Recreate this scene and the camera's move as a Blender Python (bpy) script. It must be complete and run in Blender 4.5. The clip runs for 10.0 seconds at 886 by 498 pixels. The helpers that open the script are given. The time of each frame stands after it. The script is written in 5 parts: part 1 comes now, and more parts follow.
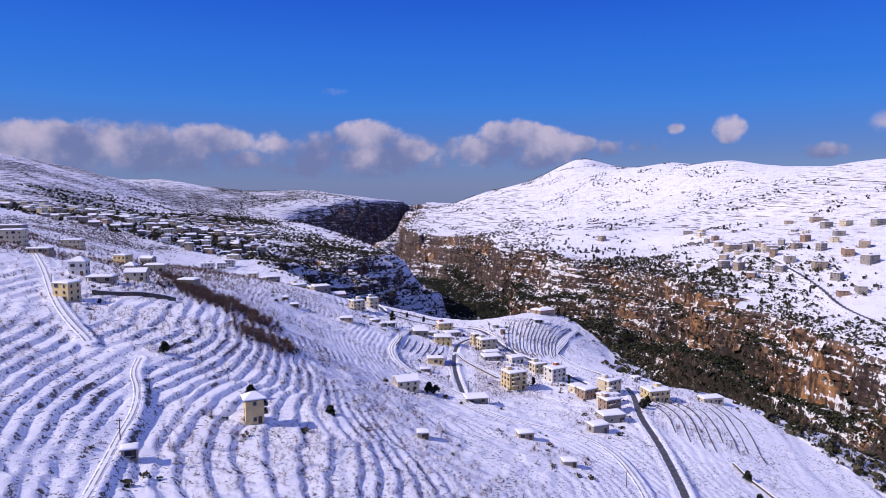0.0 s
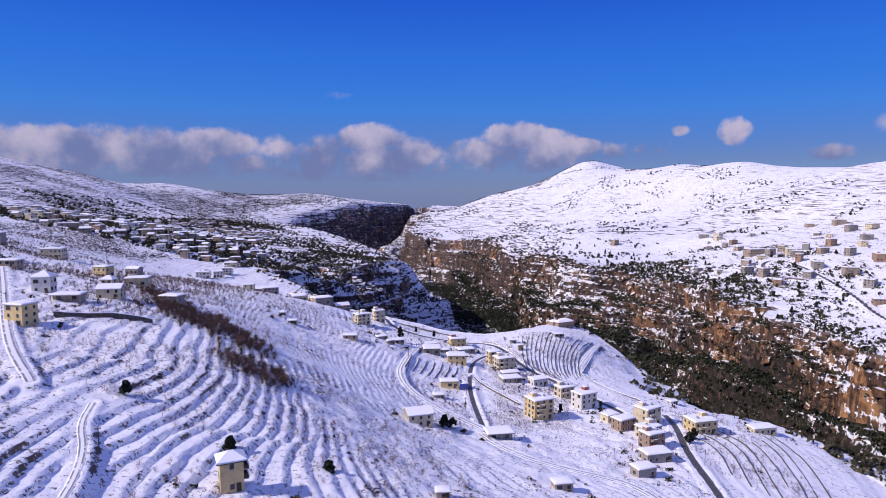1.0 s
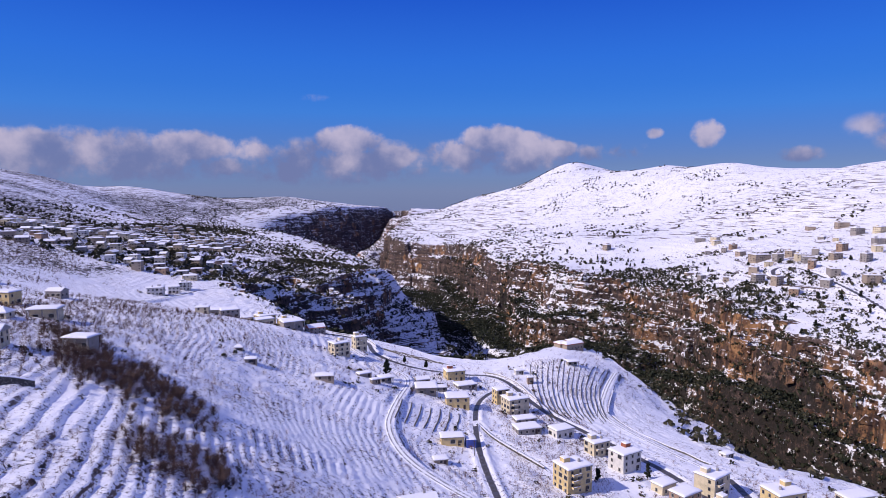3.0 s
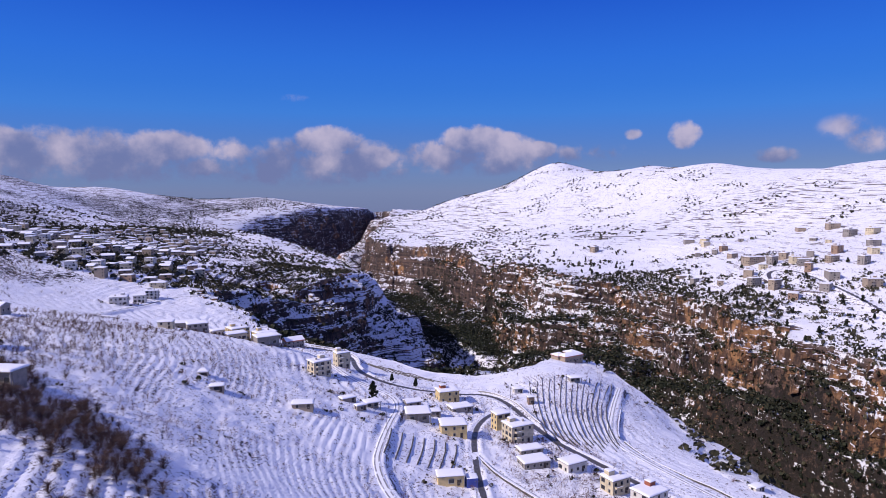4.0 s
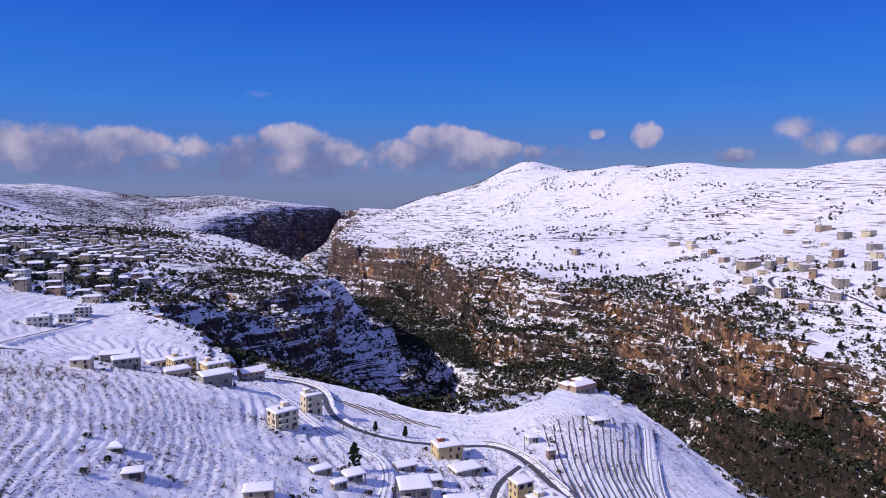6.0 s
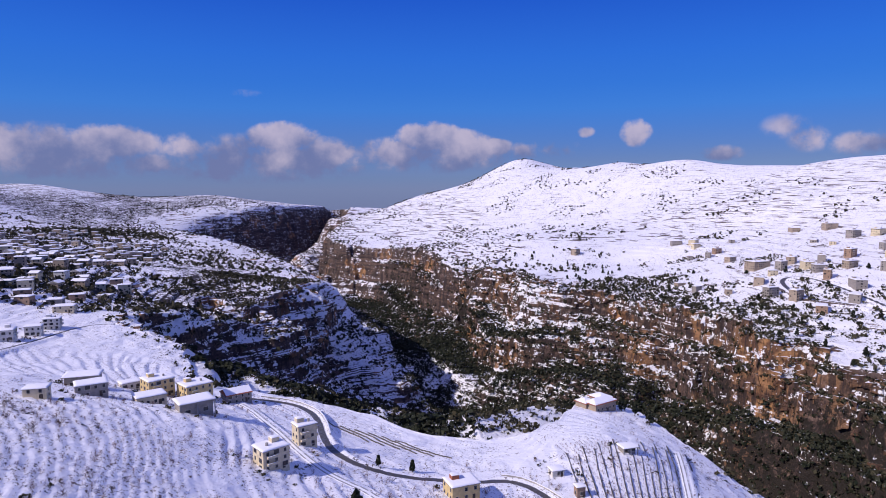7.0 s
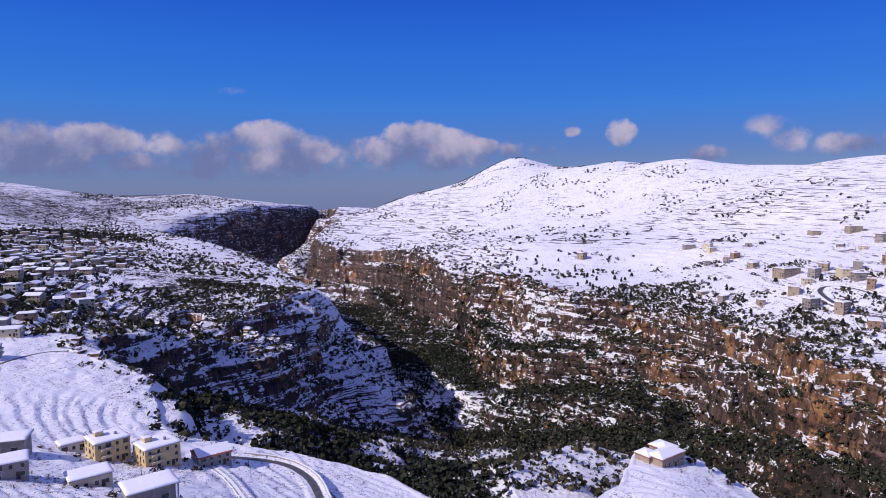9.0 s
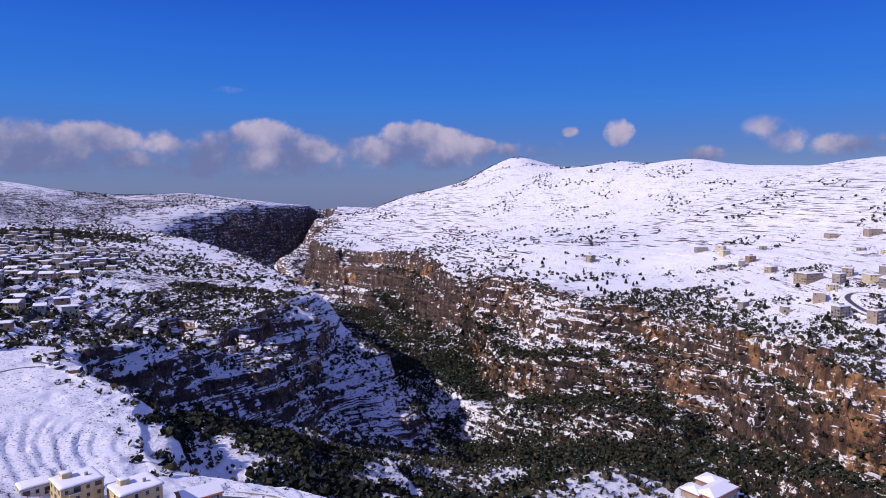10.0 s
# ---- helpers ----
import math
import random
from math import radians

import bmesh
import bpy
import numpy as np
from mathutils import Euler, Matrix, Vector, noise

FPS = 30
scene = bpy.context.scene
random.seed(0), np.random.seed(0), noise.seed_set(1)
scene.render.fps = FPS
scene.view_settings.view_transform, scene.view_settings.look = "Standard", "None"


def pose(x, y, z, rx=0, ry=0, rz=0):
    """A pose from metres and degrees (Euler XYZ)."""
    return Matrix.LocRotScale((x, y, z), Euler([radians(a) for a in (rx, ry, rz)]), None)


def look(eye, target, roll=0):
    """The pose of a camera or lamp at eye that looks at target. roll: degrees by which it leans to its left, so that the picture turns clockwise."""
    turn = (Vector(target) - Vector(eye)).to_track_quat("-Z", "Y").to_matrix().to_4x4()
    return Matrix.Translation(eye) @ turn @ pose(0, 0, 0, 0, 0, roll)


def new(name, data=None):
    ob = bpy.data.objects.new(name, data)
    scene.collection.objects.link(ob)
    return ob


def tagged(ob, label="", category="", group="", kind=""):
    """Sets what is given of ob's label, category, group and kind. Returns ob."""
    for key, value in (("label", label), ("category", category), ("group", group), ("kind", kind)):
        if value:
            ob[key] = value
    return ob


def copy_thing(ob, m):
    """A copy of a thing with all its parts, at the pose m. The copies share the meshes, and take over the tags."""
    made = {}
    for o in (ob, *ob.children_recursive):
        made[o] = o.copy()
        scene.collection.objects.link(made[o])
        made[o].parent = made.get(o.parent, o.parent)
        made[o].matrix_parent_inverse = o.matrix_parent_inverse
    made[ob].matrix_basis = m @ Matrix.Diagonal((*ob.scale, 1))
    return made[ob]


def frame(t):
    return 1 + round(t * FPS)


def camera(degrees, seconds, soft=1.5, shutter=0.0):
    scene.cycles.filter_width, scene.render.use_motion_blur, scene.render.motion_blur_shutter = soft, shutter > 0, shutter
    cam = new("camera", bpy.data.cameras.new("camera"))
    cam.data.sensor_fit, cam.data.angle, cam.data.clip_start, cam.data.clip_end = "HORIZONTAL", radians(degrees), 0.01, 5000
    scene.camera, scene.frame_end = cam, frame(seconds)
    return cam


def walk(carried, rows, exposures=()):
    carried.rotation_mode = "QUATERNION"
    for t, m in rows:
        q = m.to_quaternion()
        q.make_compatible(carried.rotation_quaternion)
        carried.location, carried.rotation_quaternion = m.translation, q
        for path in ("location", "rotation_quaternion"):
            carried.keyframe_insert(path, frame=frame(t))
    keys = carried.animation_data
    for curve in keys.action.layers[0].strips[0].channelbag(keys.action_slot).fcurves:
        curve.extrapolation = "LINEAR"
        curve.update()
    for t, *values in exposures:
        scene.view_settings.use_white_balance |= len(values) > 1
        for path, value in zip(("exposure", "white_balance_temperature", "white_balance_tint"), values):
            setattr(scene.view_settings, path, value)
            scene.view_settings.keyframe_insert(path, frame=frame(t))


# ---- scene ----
cam = camera(68.9, 10.0, soft=0.6)
PATH = [
    (0, (0.348, 0.2, 200.431), (0.346, 2.19, 200.238), 0.1),
    (0.5, (-2.125, 18.87, 200.587), (-2.14, 20.861, 200.399), -0.0),
    (1, (-4.562, 37.482, 200.492), (-4.578, 39.474, 200.308), -0.1),
    (1.5, (-6.897, 55.398, 200.345), (-6.907, 57.39, 200.164), -0.1),
    (2, (-9.265, 72.866, 200.254), (-9.259, 74.858, 200.077), -0.1),
    (2.5, (-11.497, 89.847, 200.368), (-11.469, 91.839, 200.193), -0.2),
    (2.7, (-12.317, 96.624, 200.417), (-12.28, 98.616, 200.241), -0.2),
    (3.8, (-16.915, 133.431, 200.687), (-16.815, 135.421, 200.51), -0.4),
    (4, (-17.818, 140.143, 200.705), (-17.706, 142.132, 200.53), -0.3),
    (4.5, (-20.014, 157.078, 200.991), (-19.874, 159.065, 200.812), -0.3),
    (5, (-22.074, 174.079, 201.333), (-21.908, 176.064, 201.153), -0.3),
    (5.5, (-24.245, 190.96, 201.567), (-24.054, 192.943, 201.386), -0.4),
    (5.7, (-25.164, 197.62, 201.583), (-24.962, 199.602, 201.403), -0.2),
    (6.8, (-29.311, 234.566, 201.881), (-29.068, 236.542, 201.697), -0.3),
    (7, (-30.086, 241.325, 201.924), (-29.84, 243.301, 201.739), -0.3),
    (7.5, (-32.104, 258.29, 202.271), (-31.846, 260.265, 202.088), -0.3),
    (8, (-34.382, 274.952, 202.565), (-34.112, 276.925, 202.379), -0.3),
    (8.5, (-36.593, 291.309, 202.843), (-36.314, 293.281, 202.657), -0.2),
    (9, (-38.9, 307.383, 203.062), (-38.613, 309.353, 202.874), -0.2),
    (9.5, (-41.038, 323.637, 203.086), (-40.745, 325.606, 202.897), -0.1),
    (10, (-42.957, 339.974, 203.338), (-42.662, 341.943, 203.149), 0.0),
]
walk(cam, [(t, look(eye, target, roll)) for t, eye, target, roll in PATH], [(0, -0.26, 6350, 20), (10, -0.34, 6350, 20)])

# ---- sky, clouds and sun ----
SUN_FROM = Vector((-0.77, -0.24, 0.60)).normalized()


def wire(tree, a, b):
    tree.links.new(a, b)


def mth(tree, op, a, b=None, c=None, clamp=False):
    """A math node; a, b and c are sockets or numbers."""
    n = tree.nodes.new("ShaderNodeMath")
    n.operation, n.use_clamp = op, clamp
    for i, v in enumerate((a, b, c)):
        if v is None:
            continue
        if isinstance(v, (int, float)):
            n.inputs[i].default_value = v
        else:
            tree.links.new(v, n.inputs[i])
    return n.outputs[0]


def span(tree, v, lo, hi, to_lo=0.0, to_hi=1.0):
    """A smooth step of v from lo to hi."""
    n = tree.nodes.new("ShaderNodeMapRange")
    n.interpolation_type = "SMOOTHSTEP"
    tree.links.new(v, n.inputs[0])
    for i, x in enumerate((lo, hi, to_lo, to_hi)):
        n.inputs[i + 1].default_value = x
    return n.outputs[0]


def blend(tree, fac, a, b, how="MIX"):
    """A colour mix; a and b are sockets or rgb tuples, fac a socket or a number."""
    n = tree.nodes.new("ShaderNodeMix")
    n.data_type, n.blend_type = "RGBA", how
    for i, v in ((0, fac), (6, a), (7, b)):
        if isinstance(v, (int, float)):
            n.inputs[i].default_value = v
        elif isinstance(v, tuple):
            n.inputs[i].default_value = (*v, 1)
        else:
            tree.links.new(v, n.inputs[i])
    return n.outputs[2]


def grain(tree, vec, scale, detail=4.0, rough=0.55):
    n = tree.nodes.new("ShaderNodeTexNoise")
    if vec is not None:
        tree.links.new(vec, n.inputs["Vector"])
    n.inputs["Scale"].default_value, n.inputs["Detail"].default_value, n.inputs["Roughness"].default_value = scale, detail, rough
    return n.outputs["Fac"]


world = bpy.data.worlds.new("winter_sky")
scene.world = world
world.use_nodes = True
W = world.node_tree
W.nodes.clear()
sky = W.nodes.new("ShaderNodeTexSky")
sky.sky_type, sky.sun_disc = "NISHITA", False
sky.sun_elevation = math.asin(SUN_FROM.z)
sky.sun_rotation = math.atan2(SUN_FROM.x, SUN_FROM.y)
sky.altitude, sky.air_density, sky.dust_density, sky.ozone_density = 1500, 1.0, 0.3, 3.0
vivid = W.nodes.new("ShaderNodeHueSaturation")
vivid.inputs["Saturation"].default_value = 1.65
vivid.inputs["Hue"].default_value = 0.533
wire(W, sky.outputs[0], vivid.inputs["Color"])
ray = W.nodes.new("ShaderNodeTexCoord").outputs["Generated"]
axes = W.nodes.new("ShaderNodeSeparateXYZ")
wire(W, ray, axes.inputs[0])
azim = mth(W, "MULTIPLY", mth(W, "ARCTAN2", axes.outputs[0], axes.outputs[1]), 57.2958)
elev = mth(W, "MULTIPLY", mth(W, "ARCSINE", axes.outputs[2]), 57.2958)
# cumulus banks over the sea: azimuth, elevation, half width, half height, weight (degrees)
CLOUDS = [(-40, 3.6, 7, 1.7, .8), (-31, 3.5, 6, 1.7, .85), (-25, 3.4, 6, 1.6, .8), (-20, 3.7, 5, 1.7, .9), (-16.8, 2.3, 1.7, 1.0, .85), (-14.6, 3.3, 3.4, 1.1, .6), (-12.0, 1.9, 1.5, 1.2, .8),
          (-10.3, 2.6, 2.4, .9, .6), (-6.6, 4.4, 3.4, 1.6, 1.0), (-5.6, 2.6, 3.0, 1.3, 1.0), (-3.0, 3.1, 2.6, 1.7, 1.05), (-1.2, 3.2, 1.5, .8, .6), (3.0, 3.1, 2.4, 1.4, 1.0), (6.0, 4.5, 3.4, 1.6, 1.1),
          (8.6, 3.9, 3.2, 1.5, 1.0), (11.5, 3.6, 2.4, .9, .8), (14, 3.5, 2.0, .7, .5), (23.6, 4.6, 1.5, 1.4, .85), (19.5, 4.8, .9, .6, .6), (30.4, 2.8, 2.0, .8, .55), (34.8, 4.7, 2.2, 1.2, .26),
          (36.4, 3.7, 1.8, 1.3, .34), (40.5, 3.2, 3.4, 1.2, .45), (-9.5, 8.0, 1.6, .4, .15), (-27, 3.0, 20, 2.5, .62), (-8, 2.6, 12, 2.4, .58), (6, 3.1, 9, 2.0, .6), (15, 3.3, 6, 1.0, .36)]
warp = grain(W, ray, 38.0, 8.0, 0.6)
warp2 = grain(W, ray, 9.0, 3.0, 0.5)
field = None
for a, e, w, h, k in CLOUDS:
    da = mth(W, "DIVIDE", mth(W, "SUBTRACT", azim, float(a)), float(w))
    de = mth(W, "DIVIDE", mth(W, "SUBTRACT", elev, float(e)), float(h))
    r2 = mth(W, "ADD", mth(W, "MULTIPLY", da, da), mth(W, "MULTIPLY", de, de))
    bump_ = mth(W, "MULTIPLY", mth(W, "SUBTRACT", 1.0, r2, clamp=True), float(k))
    field = bump_ if field is None else mth(W, "MAXIMUM", field, bump_)
thick = mth(W, "ADD", field, mth(W, "MULTIPLY", mth(W, "SUBTRACT", warp, 0.5), 1.5))
thick = mth(W, "ADD", thick, mth(W, "MULTIPLY", mth(W, "SUBTRACT", warp2, 0.5), 0.9))
cover = mth(W, "MULTIPLY", span(W, thick, 0.02, 0.60), span(W, field, 0.0, 0.3))
lobes = grain(W, ray, 17.0, 5.0, 0.55)
body = span(W, mth(W, "ADD", mth(W, "ADD", mth(W, "MULTIPLY", elev, 0.13), mth(W, "MULTIPLY", lobes, 1.6)), mth(W, "MULTIPLY", thick, 0.12)), 1.0, 1.75)
cloud_col = blend(W, body, (2.5, 3.1, 5.8), (8.6, 7.8, 9.2))
# deep blue high in view, hazier at the horizon; paler overhead, unseen, to brighten shade
tone = W.nodes.new("ShaderNodeValToRGB")
TONES = [(0.0, (0.15, 0.22, 0.52)), (0.10, (0.115, 0.235, 0.62)), (0.20, (0.066, 0.31, 0.95)), (0.30, (0.042, 0.25, 0.98)), (0.42, (0.022, 0.15, 0.86)), (0.6, (0.08, 0.19, 0.86)), (1.0, (0.30, 0.36, 0.84))]
while len(tone.color_ramp.elements) < len(TONES):
    tone.color_ramp.elements.new(0.5)
for stop, (at_, rgb) in zip(tone.color_ramp.elements, TONES):
    stop.position, stop.color = at_, (*rgb, 1)
lift_ = W.nodes.new("ShaderNodeMapRange")
wire(W, elev, lift_.inputs[0])
lift_.inputs[1].default_value, lift_.inputs[2].default_value = -2.0, 42.0
wire(W, lift_.outputs[0], tone.inputs[0])
deep_blue = blend(W, 1.0, tone.outputs[0], (12.6, 12.5, 12.3), "MULTIPLY")
hazed = blend(W, 0.75, vivid.outputs[0], deep_blue)
full = blend(W, mth(W, "MULTIPLY", cover, 0.86), hazed, cloud_col)
glow = W.nodes.new("ShaderNodeBackground")
glow.inputs["Strength"].default_value = 0.078
wire(W, full, glow.inputs["Color"])
wire(W, glow.outputs[0], W.nodes.new("ShaderNodeOutputWorld").inputs["Surface"])

sun = new("sun", bpy.data.lights.new("sun", "SUN"))
sun.data.energy, sun.data.angle, sun.data.color = 4.7, radians(0.53), (1.0, 0.92, 0.825)
sun.matrix_world = look(SUN_FROM * 900, (0, 0, 0))

# ---- the lie of the land ----
def lattice(ix, iy, seed):
    h = (ix.astype(np.int64) * 374761393 + iy.astype(np.int64) * 668265263 + seed * 1274126177) & 0xFFFFFFFF
    h = ((h ^ (h >> 13)) * 1274126177) & 0xFFFFFFFF
    return ((h ^ (h >> 16)) & 0xFFFF) / 65535.0


def value_noise(x, y, seed=0):
    ix, iy = np.floor(x), np.floor(y)
    fx, fy = x - ix, y - iy
    fx, fy = fx * fx * fx * (fx * (fx * 6 - 15) + 10), fy * fy * fy * (fy * (fy * 6 - 15) + 10)
    a, b = lattice(ix, iy, seed), lattice(ix + 1, iy, seed)
    c, d = lattice(ix, iy + 1, seed), lattice(ix + 1, iy + 1, seed)
    return (a * (1 - fx) + b * fx) * (1 - fy) + (c * (1 - fx) + d * fx) * fy


def fbm(x, y, size, octaves=4, seed=0, gain=0.5):
    """Noise from -1 to 1 whose largest swells are size metres apart."""
    total, amp, norm = 0.0, 1.0, 0.0
    for k in range(octaves):
        f = 2.0 ** k / size
        total = total + amp * (2 * value_noise(x * f * 0.96 + y * f * 0.28 + 17 * k, y * f * 0.96 - x * f * 0.28 + 31 * k, seed + k) - 1)
        norm += amp
        amp *= gain
    return total / norm


def smooth(v, lo, hi):
    t = np.clip((v - lo) / (hi - lo), 0, 1)
    return t * t * (3 - 2 * t)


# spot heights of the upper land: x, y, z
HILLSIDE = [(-64, 128, 143), (-52, 164, 137), (-80, 223, 148), (-28, 169, 134), (-7, 182, 123), (40, 197, 112), (66, 229, 103), (-48, 300, 123), (-120, 305, 151),
            (-147, 243, 158), (-131, 280, 157), (-210, 378, 158), (-100, 385, 136), (-72, 361, 125), (-48, 373, 119), (-131, 484, 129), (-32, 415, 111), (-14, 268, 113),
            (0, 100, 130), (100, 100, 97), (-100, 60, 166), (-200, 100, 196), (-300, 280, 195), (-420, 500, 188), (220, 60, 80), (0, -300, 150), (-400, -300, 240), (400, -300, 80)]
BENCH = [(13, 260, 108), (30, 314, 100), (-5, 341, 103), (0, 377, 104), (0, 412, 102), (20, 425, 98), (39, 368, 100), (97, 290, 98), (60, 312, 97), (137, 322, 91), (73, 447, 93),
         (111, 446, 82), (127, 462, 74), (-50, 452, 112), (-58, 430, 115), (-100, 500, 117), (-88, 480, 121), (-120, 525, 114), (-27, 547, 94), (-9, 516, 95), (82, 549, 92), (26, 500, 95), (70, 473, 101), (-185, 647, 115), (150, 250, 86)]
WEST_LAND = [(-230, 639, 121), (-252, 732, 129), (-290, 822, 137), (-356, 756, 151), (-194, 771, 113), (-168, 701, 115), (-244, 827, 123), (-193, 1043, 104), (-140, 840, 98),
             (-118, 900, 106), (-90, 960, 98), (-500, 1100, 140), (-773, 1921, 145), (-500, 2018, 95), (-397, 1884, 105), (-1187, 1733, 290), (-220, 1650, 92), (-620, 700, 205), (-800, 1300, 195), (-1500, 1200, 420)]
EAST_LAND = [(310, 640, 78), (330, 550, 78), (350, 430, 72), (396, 698, 99), (321, 779, 96), (277, 742, 88), (308, 862, 86), (404, 847, 112), (392, 814, 109), (260, 895, 82),
             (250, 977, 88), (247, 1126, 88), (372, 1131, 95), (300, 1214, 103), (447, 1142, 117), (502, 1138, 121), (600, 1216, 143), (668, 1126, 161), (531, 1352, 134), (485, 1550, 128)]
FAR_LAND = [(150, 1200, 84), (110, 1290, 78), (141, 1574, 88), (143, 1792, 92), (-3, 1700, 72), (260, 1386, 112), (325, 1757, 119), (500, 1828, 178), (694, 1582, 181),
            (756, 1214, 196), (684, 1245, 182), (-120, 2200, 112), (100, 2500, 110)]
BACK_SLOPES = [(1250, 1650, 200), (880, 1480, 246), (930, 1380, 254), (1200, 1180, 290), (1500, 1600, 200), (2200, 2500, 60),
               (0, 3600, 70), (-800, 2850, 110), (-1250, 2350, 170), (-1600, 3500, 20), (700, 3600, 40), (-1600, 2100, 280), (2200, 900, 300), (0, 4700, 0), (2500, 4700, -40), (-2500, 4700, -40)]
SKYLINE_EAST = [(169, 2399, 178), (267, 2389, 196), (363, 2374, 242), (440, 2370, 279), (482, 2366, 296), (524, 2351, 296), (577, 2306, 272), (636, 2236, 269), (684, 2157, 265), (729, 2097, 279), (770, 2016, 268), (804, 1936, 274), (824, 1860, 274), (844, 1793, 254), (886, 1712, 245), (913, 1638, 241), (942, 1559, 251), (964, 1482, 261), (983, 1429, 264)]
BEHIND = [(419, 2699, 199), (604, 2671, 261), (794, 2468, 230), (944, 2234, 246), (1054, 1997, 216), (1162, 1746, 242)]
SKYLINE_WEST = [(-1078, 1971, 247), (-1036, 2052, 227), (-945, 2153, 223), (-834, 2287, 198), (-729, 2397, 184), (-532, 2522, 185), (-338, 2738, 155), (-171, 2903, 138)]
SPOTS = np.array(SKYLINE_EAST + BEHIND + SKYLINE_WEST + HILLSIDE + BENCH + WEST_LAND + EAST_LAND + FAR_LAND + BACK_SLOPES, float)


def thin_plate(spots, soft=25.0):
    p, n = spots[:, :2] / 100, len(spots)
    r2 = ((p[:, None] - p[None]) ** 2).sum(2)
    k = 0.5 * r2 * np.log(r2 + 1e-9) + np.eye(n) * soft / 1e3
    one = np.c_[np.ones(n), p]
    m = np.block([[k, one], [one.T, np.zeros((3, 3))]])
    return np.linalg.solve(m, np.r_[spots[:, 2], 0, 0, 0])


PLATE = thin_plate(SPOTS)


def upper(x, y):
    """The land as it would lie if no gorge were cut into it."""
    z = PLATE[-3] + PLATE[-2] * x / 100 + PLATE[-1] * y / 100
    for (px, py, _), w in zip(SPOTS, PLATE):
        r2 = ((x - px) ** 2 + (y - py) ** 2) / 1e4
        z = z + w * 0.5 * r2 * np.log(r2 + 1e-9)
    return z


# the rim of the gorge, round from the near east side: x, y, how sheer the wall below is (0 to 1)
RIM = [(420, -100, .7), (380, 250, .8), (348, 420, .9), (326, 500, 1), (316, 560, 1), (319, 622, 1), (303, 652, 1), (312, 684, 1), (306, 703, 1), (288, 704, 1), (287, 750, 1), (299, 800, 1),
       (292, 838, .9), (280, 885, .85), (246, 942, .85), (226, 985, .8), (205, 1040, .75), (196, 1120, .8), (160, 1185, 1), (150, 1245, 1), (112, 1275, .9), (105, 1400, .9), (92, 1560, 1), (30, 1670, 1),
       (-88, 1755, 1), (-125, 1900, .9), (-80, 2150, .8), (-40, 2500, .8), (-60, 3200, .6)]
RIM2 = [(-200, 3300, .6), (-235, 2900, .5), (-330, 2600, .5), (-430, 2400, .5), (-560, 2260, .5), (-640, 2040, .5), (-520, 1800, .5), (-400, 1600, .5), (-290, 1430, .6), (-215, 1290, .5), (-165, 1180, .5), (-128, 1080, .5),
        (-100, 1000, .4), (-108, 925, .5), (-118, 888, .9), (-128, 872, .9), (-132, 836, .9), (-150, 826, .8), (-166, 862, .4), (-182, 838, .6), (-172, 782, .9), (-180, 742, .9), (-200, 722, .7), (-196, 692, .4), (-170, 664, .3),
        (-142, 650, .6), (-134, 615, .5), (-110, 568, .4), (-88, 568, .5), (-62, 560, .5), (-40, 553, .5), (-26, 545, .45), (-14, 526, .4), (6, 511, .4), (26, 504, .4), (44, 509, .4), (60, 526, .4), (74, 552, .4), (90, 564, .5), (104, 551, .5), (111, 522, .5), (123, 492, .5), (128, 465, .6), (122, 436, .6), (113, 408, .6), (107, 380, .6), (112, 358, .6), (128, 345, .5), (150, 338, .4),
        (166, 300, .3), (178, 200, .3)]
# the stream bed: x, y, z
BED = [(300, -100, -75), (285, 300, -66), (270, 500, -56), (254, 620, -42), (238, 680, -24), (214, 745, -4), (180, 800, -2), (135, 850, -20), (75, 888, -40), (45, 935, -38), (28, 1010, -30), (18, 1100, -16),
       (22, 1250, -20), (16, 1420, -28), (-14, 1600, -32), (-165, 1820, -42), (-340, 2000, -50), (-330, 2180, -50), (-230, 2450, -50), (-130, 2900, -50), (-120, 3300, -50)]
SIDE_BED = [(-172, 800, 68), (-140, 762, 56), (-95, 745, 38), (-45, 800, 8), (40, 890, -40)]
# ledges, ribs and wall feet inside the gorge: x, y, z
EAST_LEDGE = [(350, 250, 35), (322, 440, 50), (312, 520, 54), (306, 584, 60), (289, 652, 60), (297, 686, 66), (284, 699, 66), (276, 742, 62), (283, 786, 61), (279, 812, 59), (268, 850, 52), (236, 936, 58), (204, 924, 44), (170, 962, 34)]
EAST_FOOT = [(330, 420, 0), (300, 560, 15), (282, 636, 32), (272, 682, 28), (255, 716, 21), (250, 768, 10), (250, 812, 2), (240, 848, 18), (205, 864, 20), (171, 930, 3), (112, 975, -15), (94, 1050, -10), (100, 1110, -15)]
RAMP = [(205, 940, 48), (160, 965, 36), (139, 985, 28), (126, 1015, 22), (140, 1075, 28), (146, 1140, 38)]
FAR_FOOT = [(100, 1110, -15), (84, 1190, -4), (76, 1300, -2), (62, 1405, -12), (46, 1520, -10), (-6, 1625, 0), (-112, 1735, 5), (-148, 1890, 0), (-110, 2150, 0)]
WEST_FOOT = [(-190, 752, 97), (-184, 800, 88), (-176, 852, 75), (-154, 846, 66)]
RED_BLOCKS = [(-143, 815, 90), (-122, 850, 84), (-112, 878, 86)]
SPUR_RIDGE = [(-106, 940, 92), (-78, 965, 68), (-55, 980, 50), (-28, 940, 44), (3, 915, 2)]
SPUR_FACE = [(-108, 872, 72), (-88, 862, 51), (-69, 858, 22), (-40, 862, 0), (20, 884, -22)]
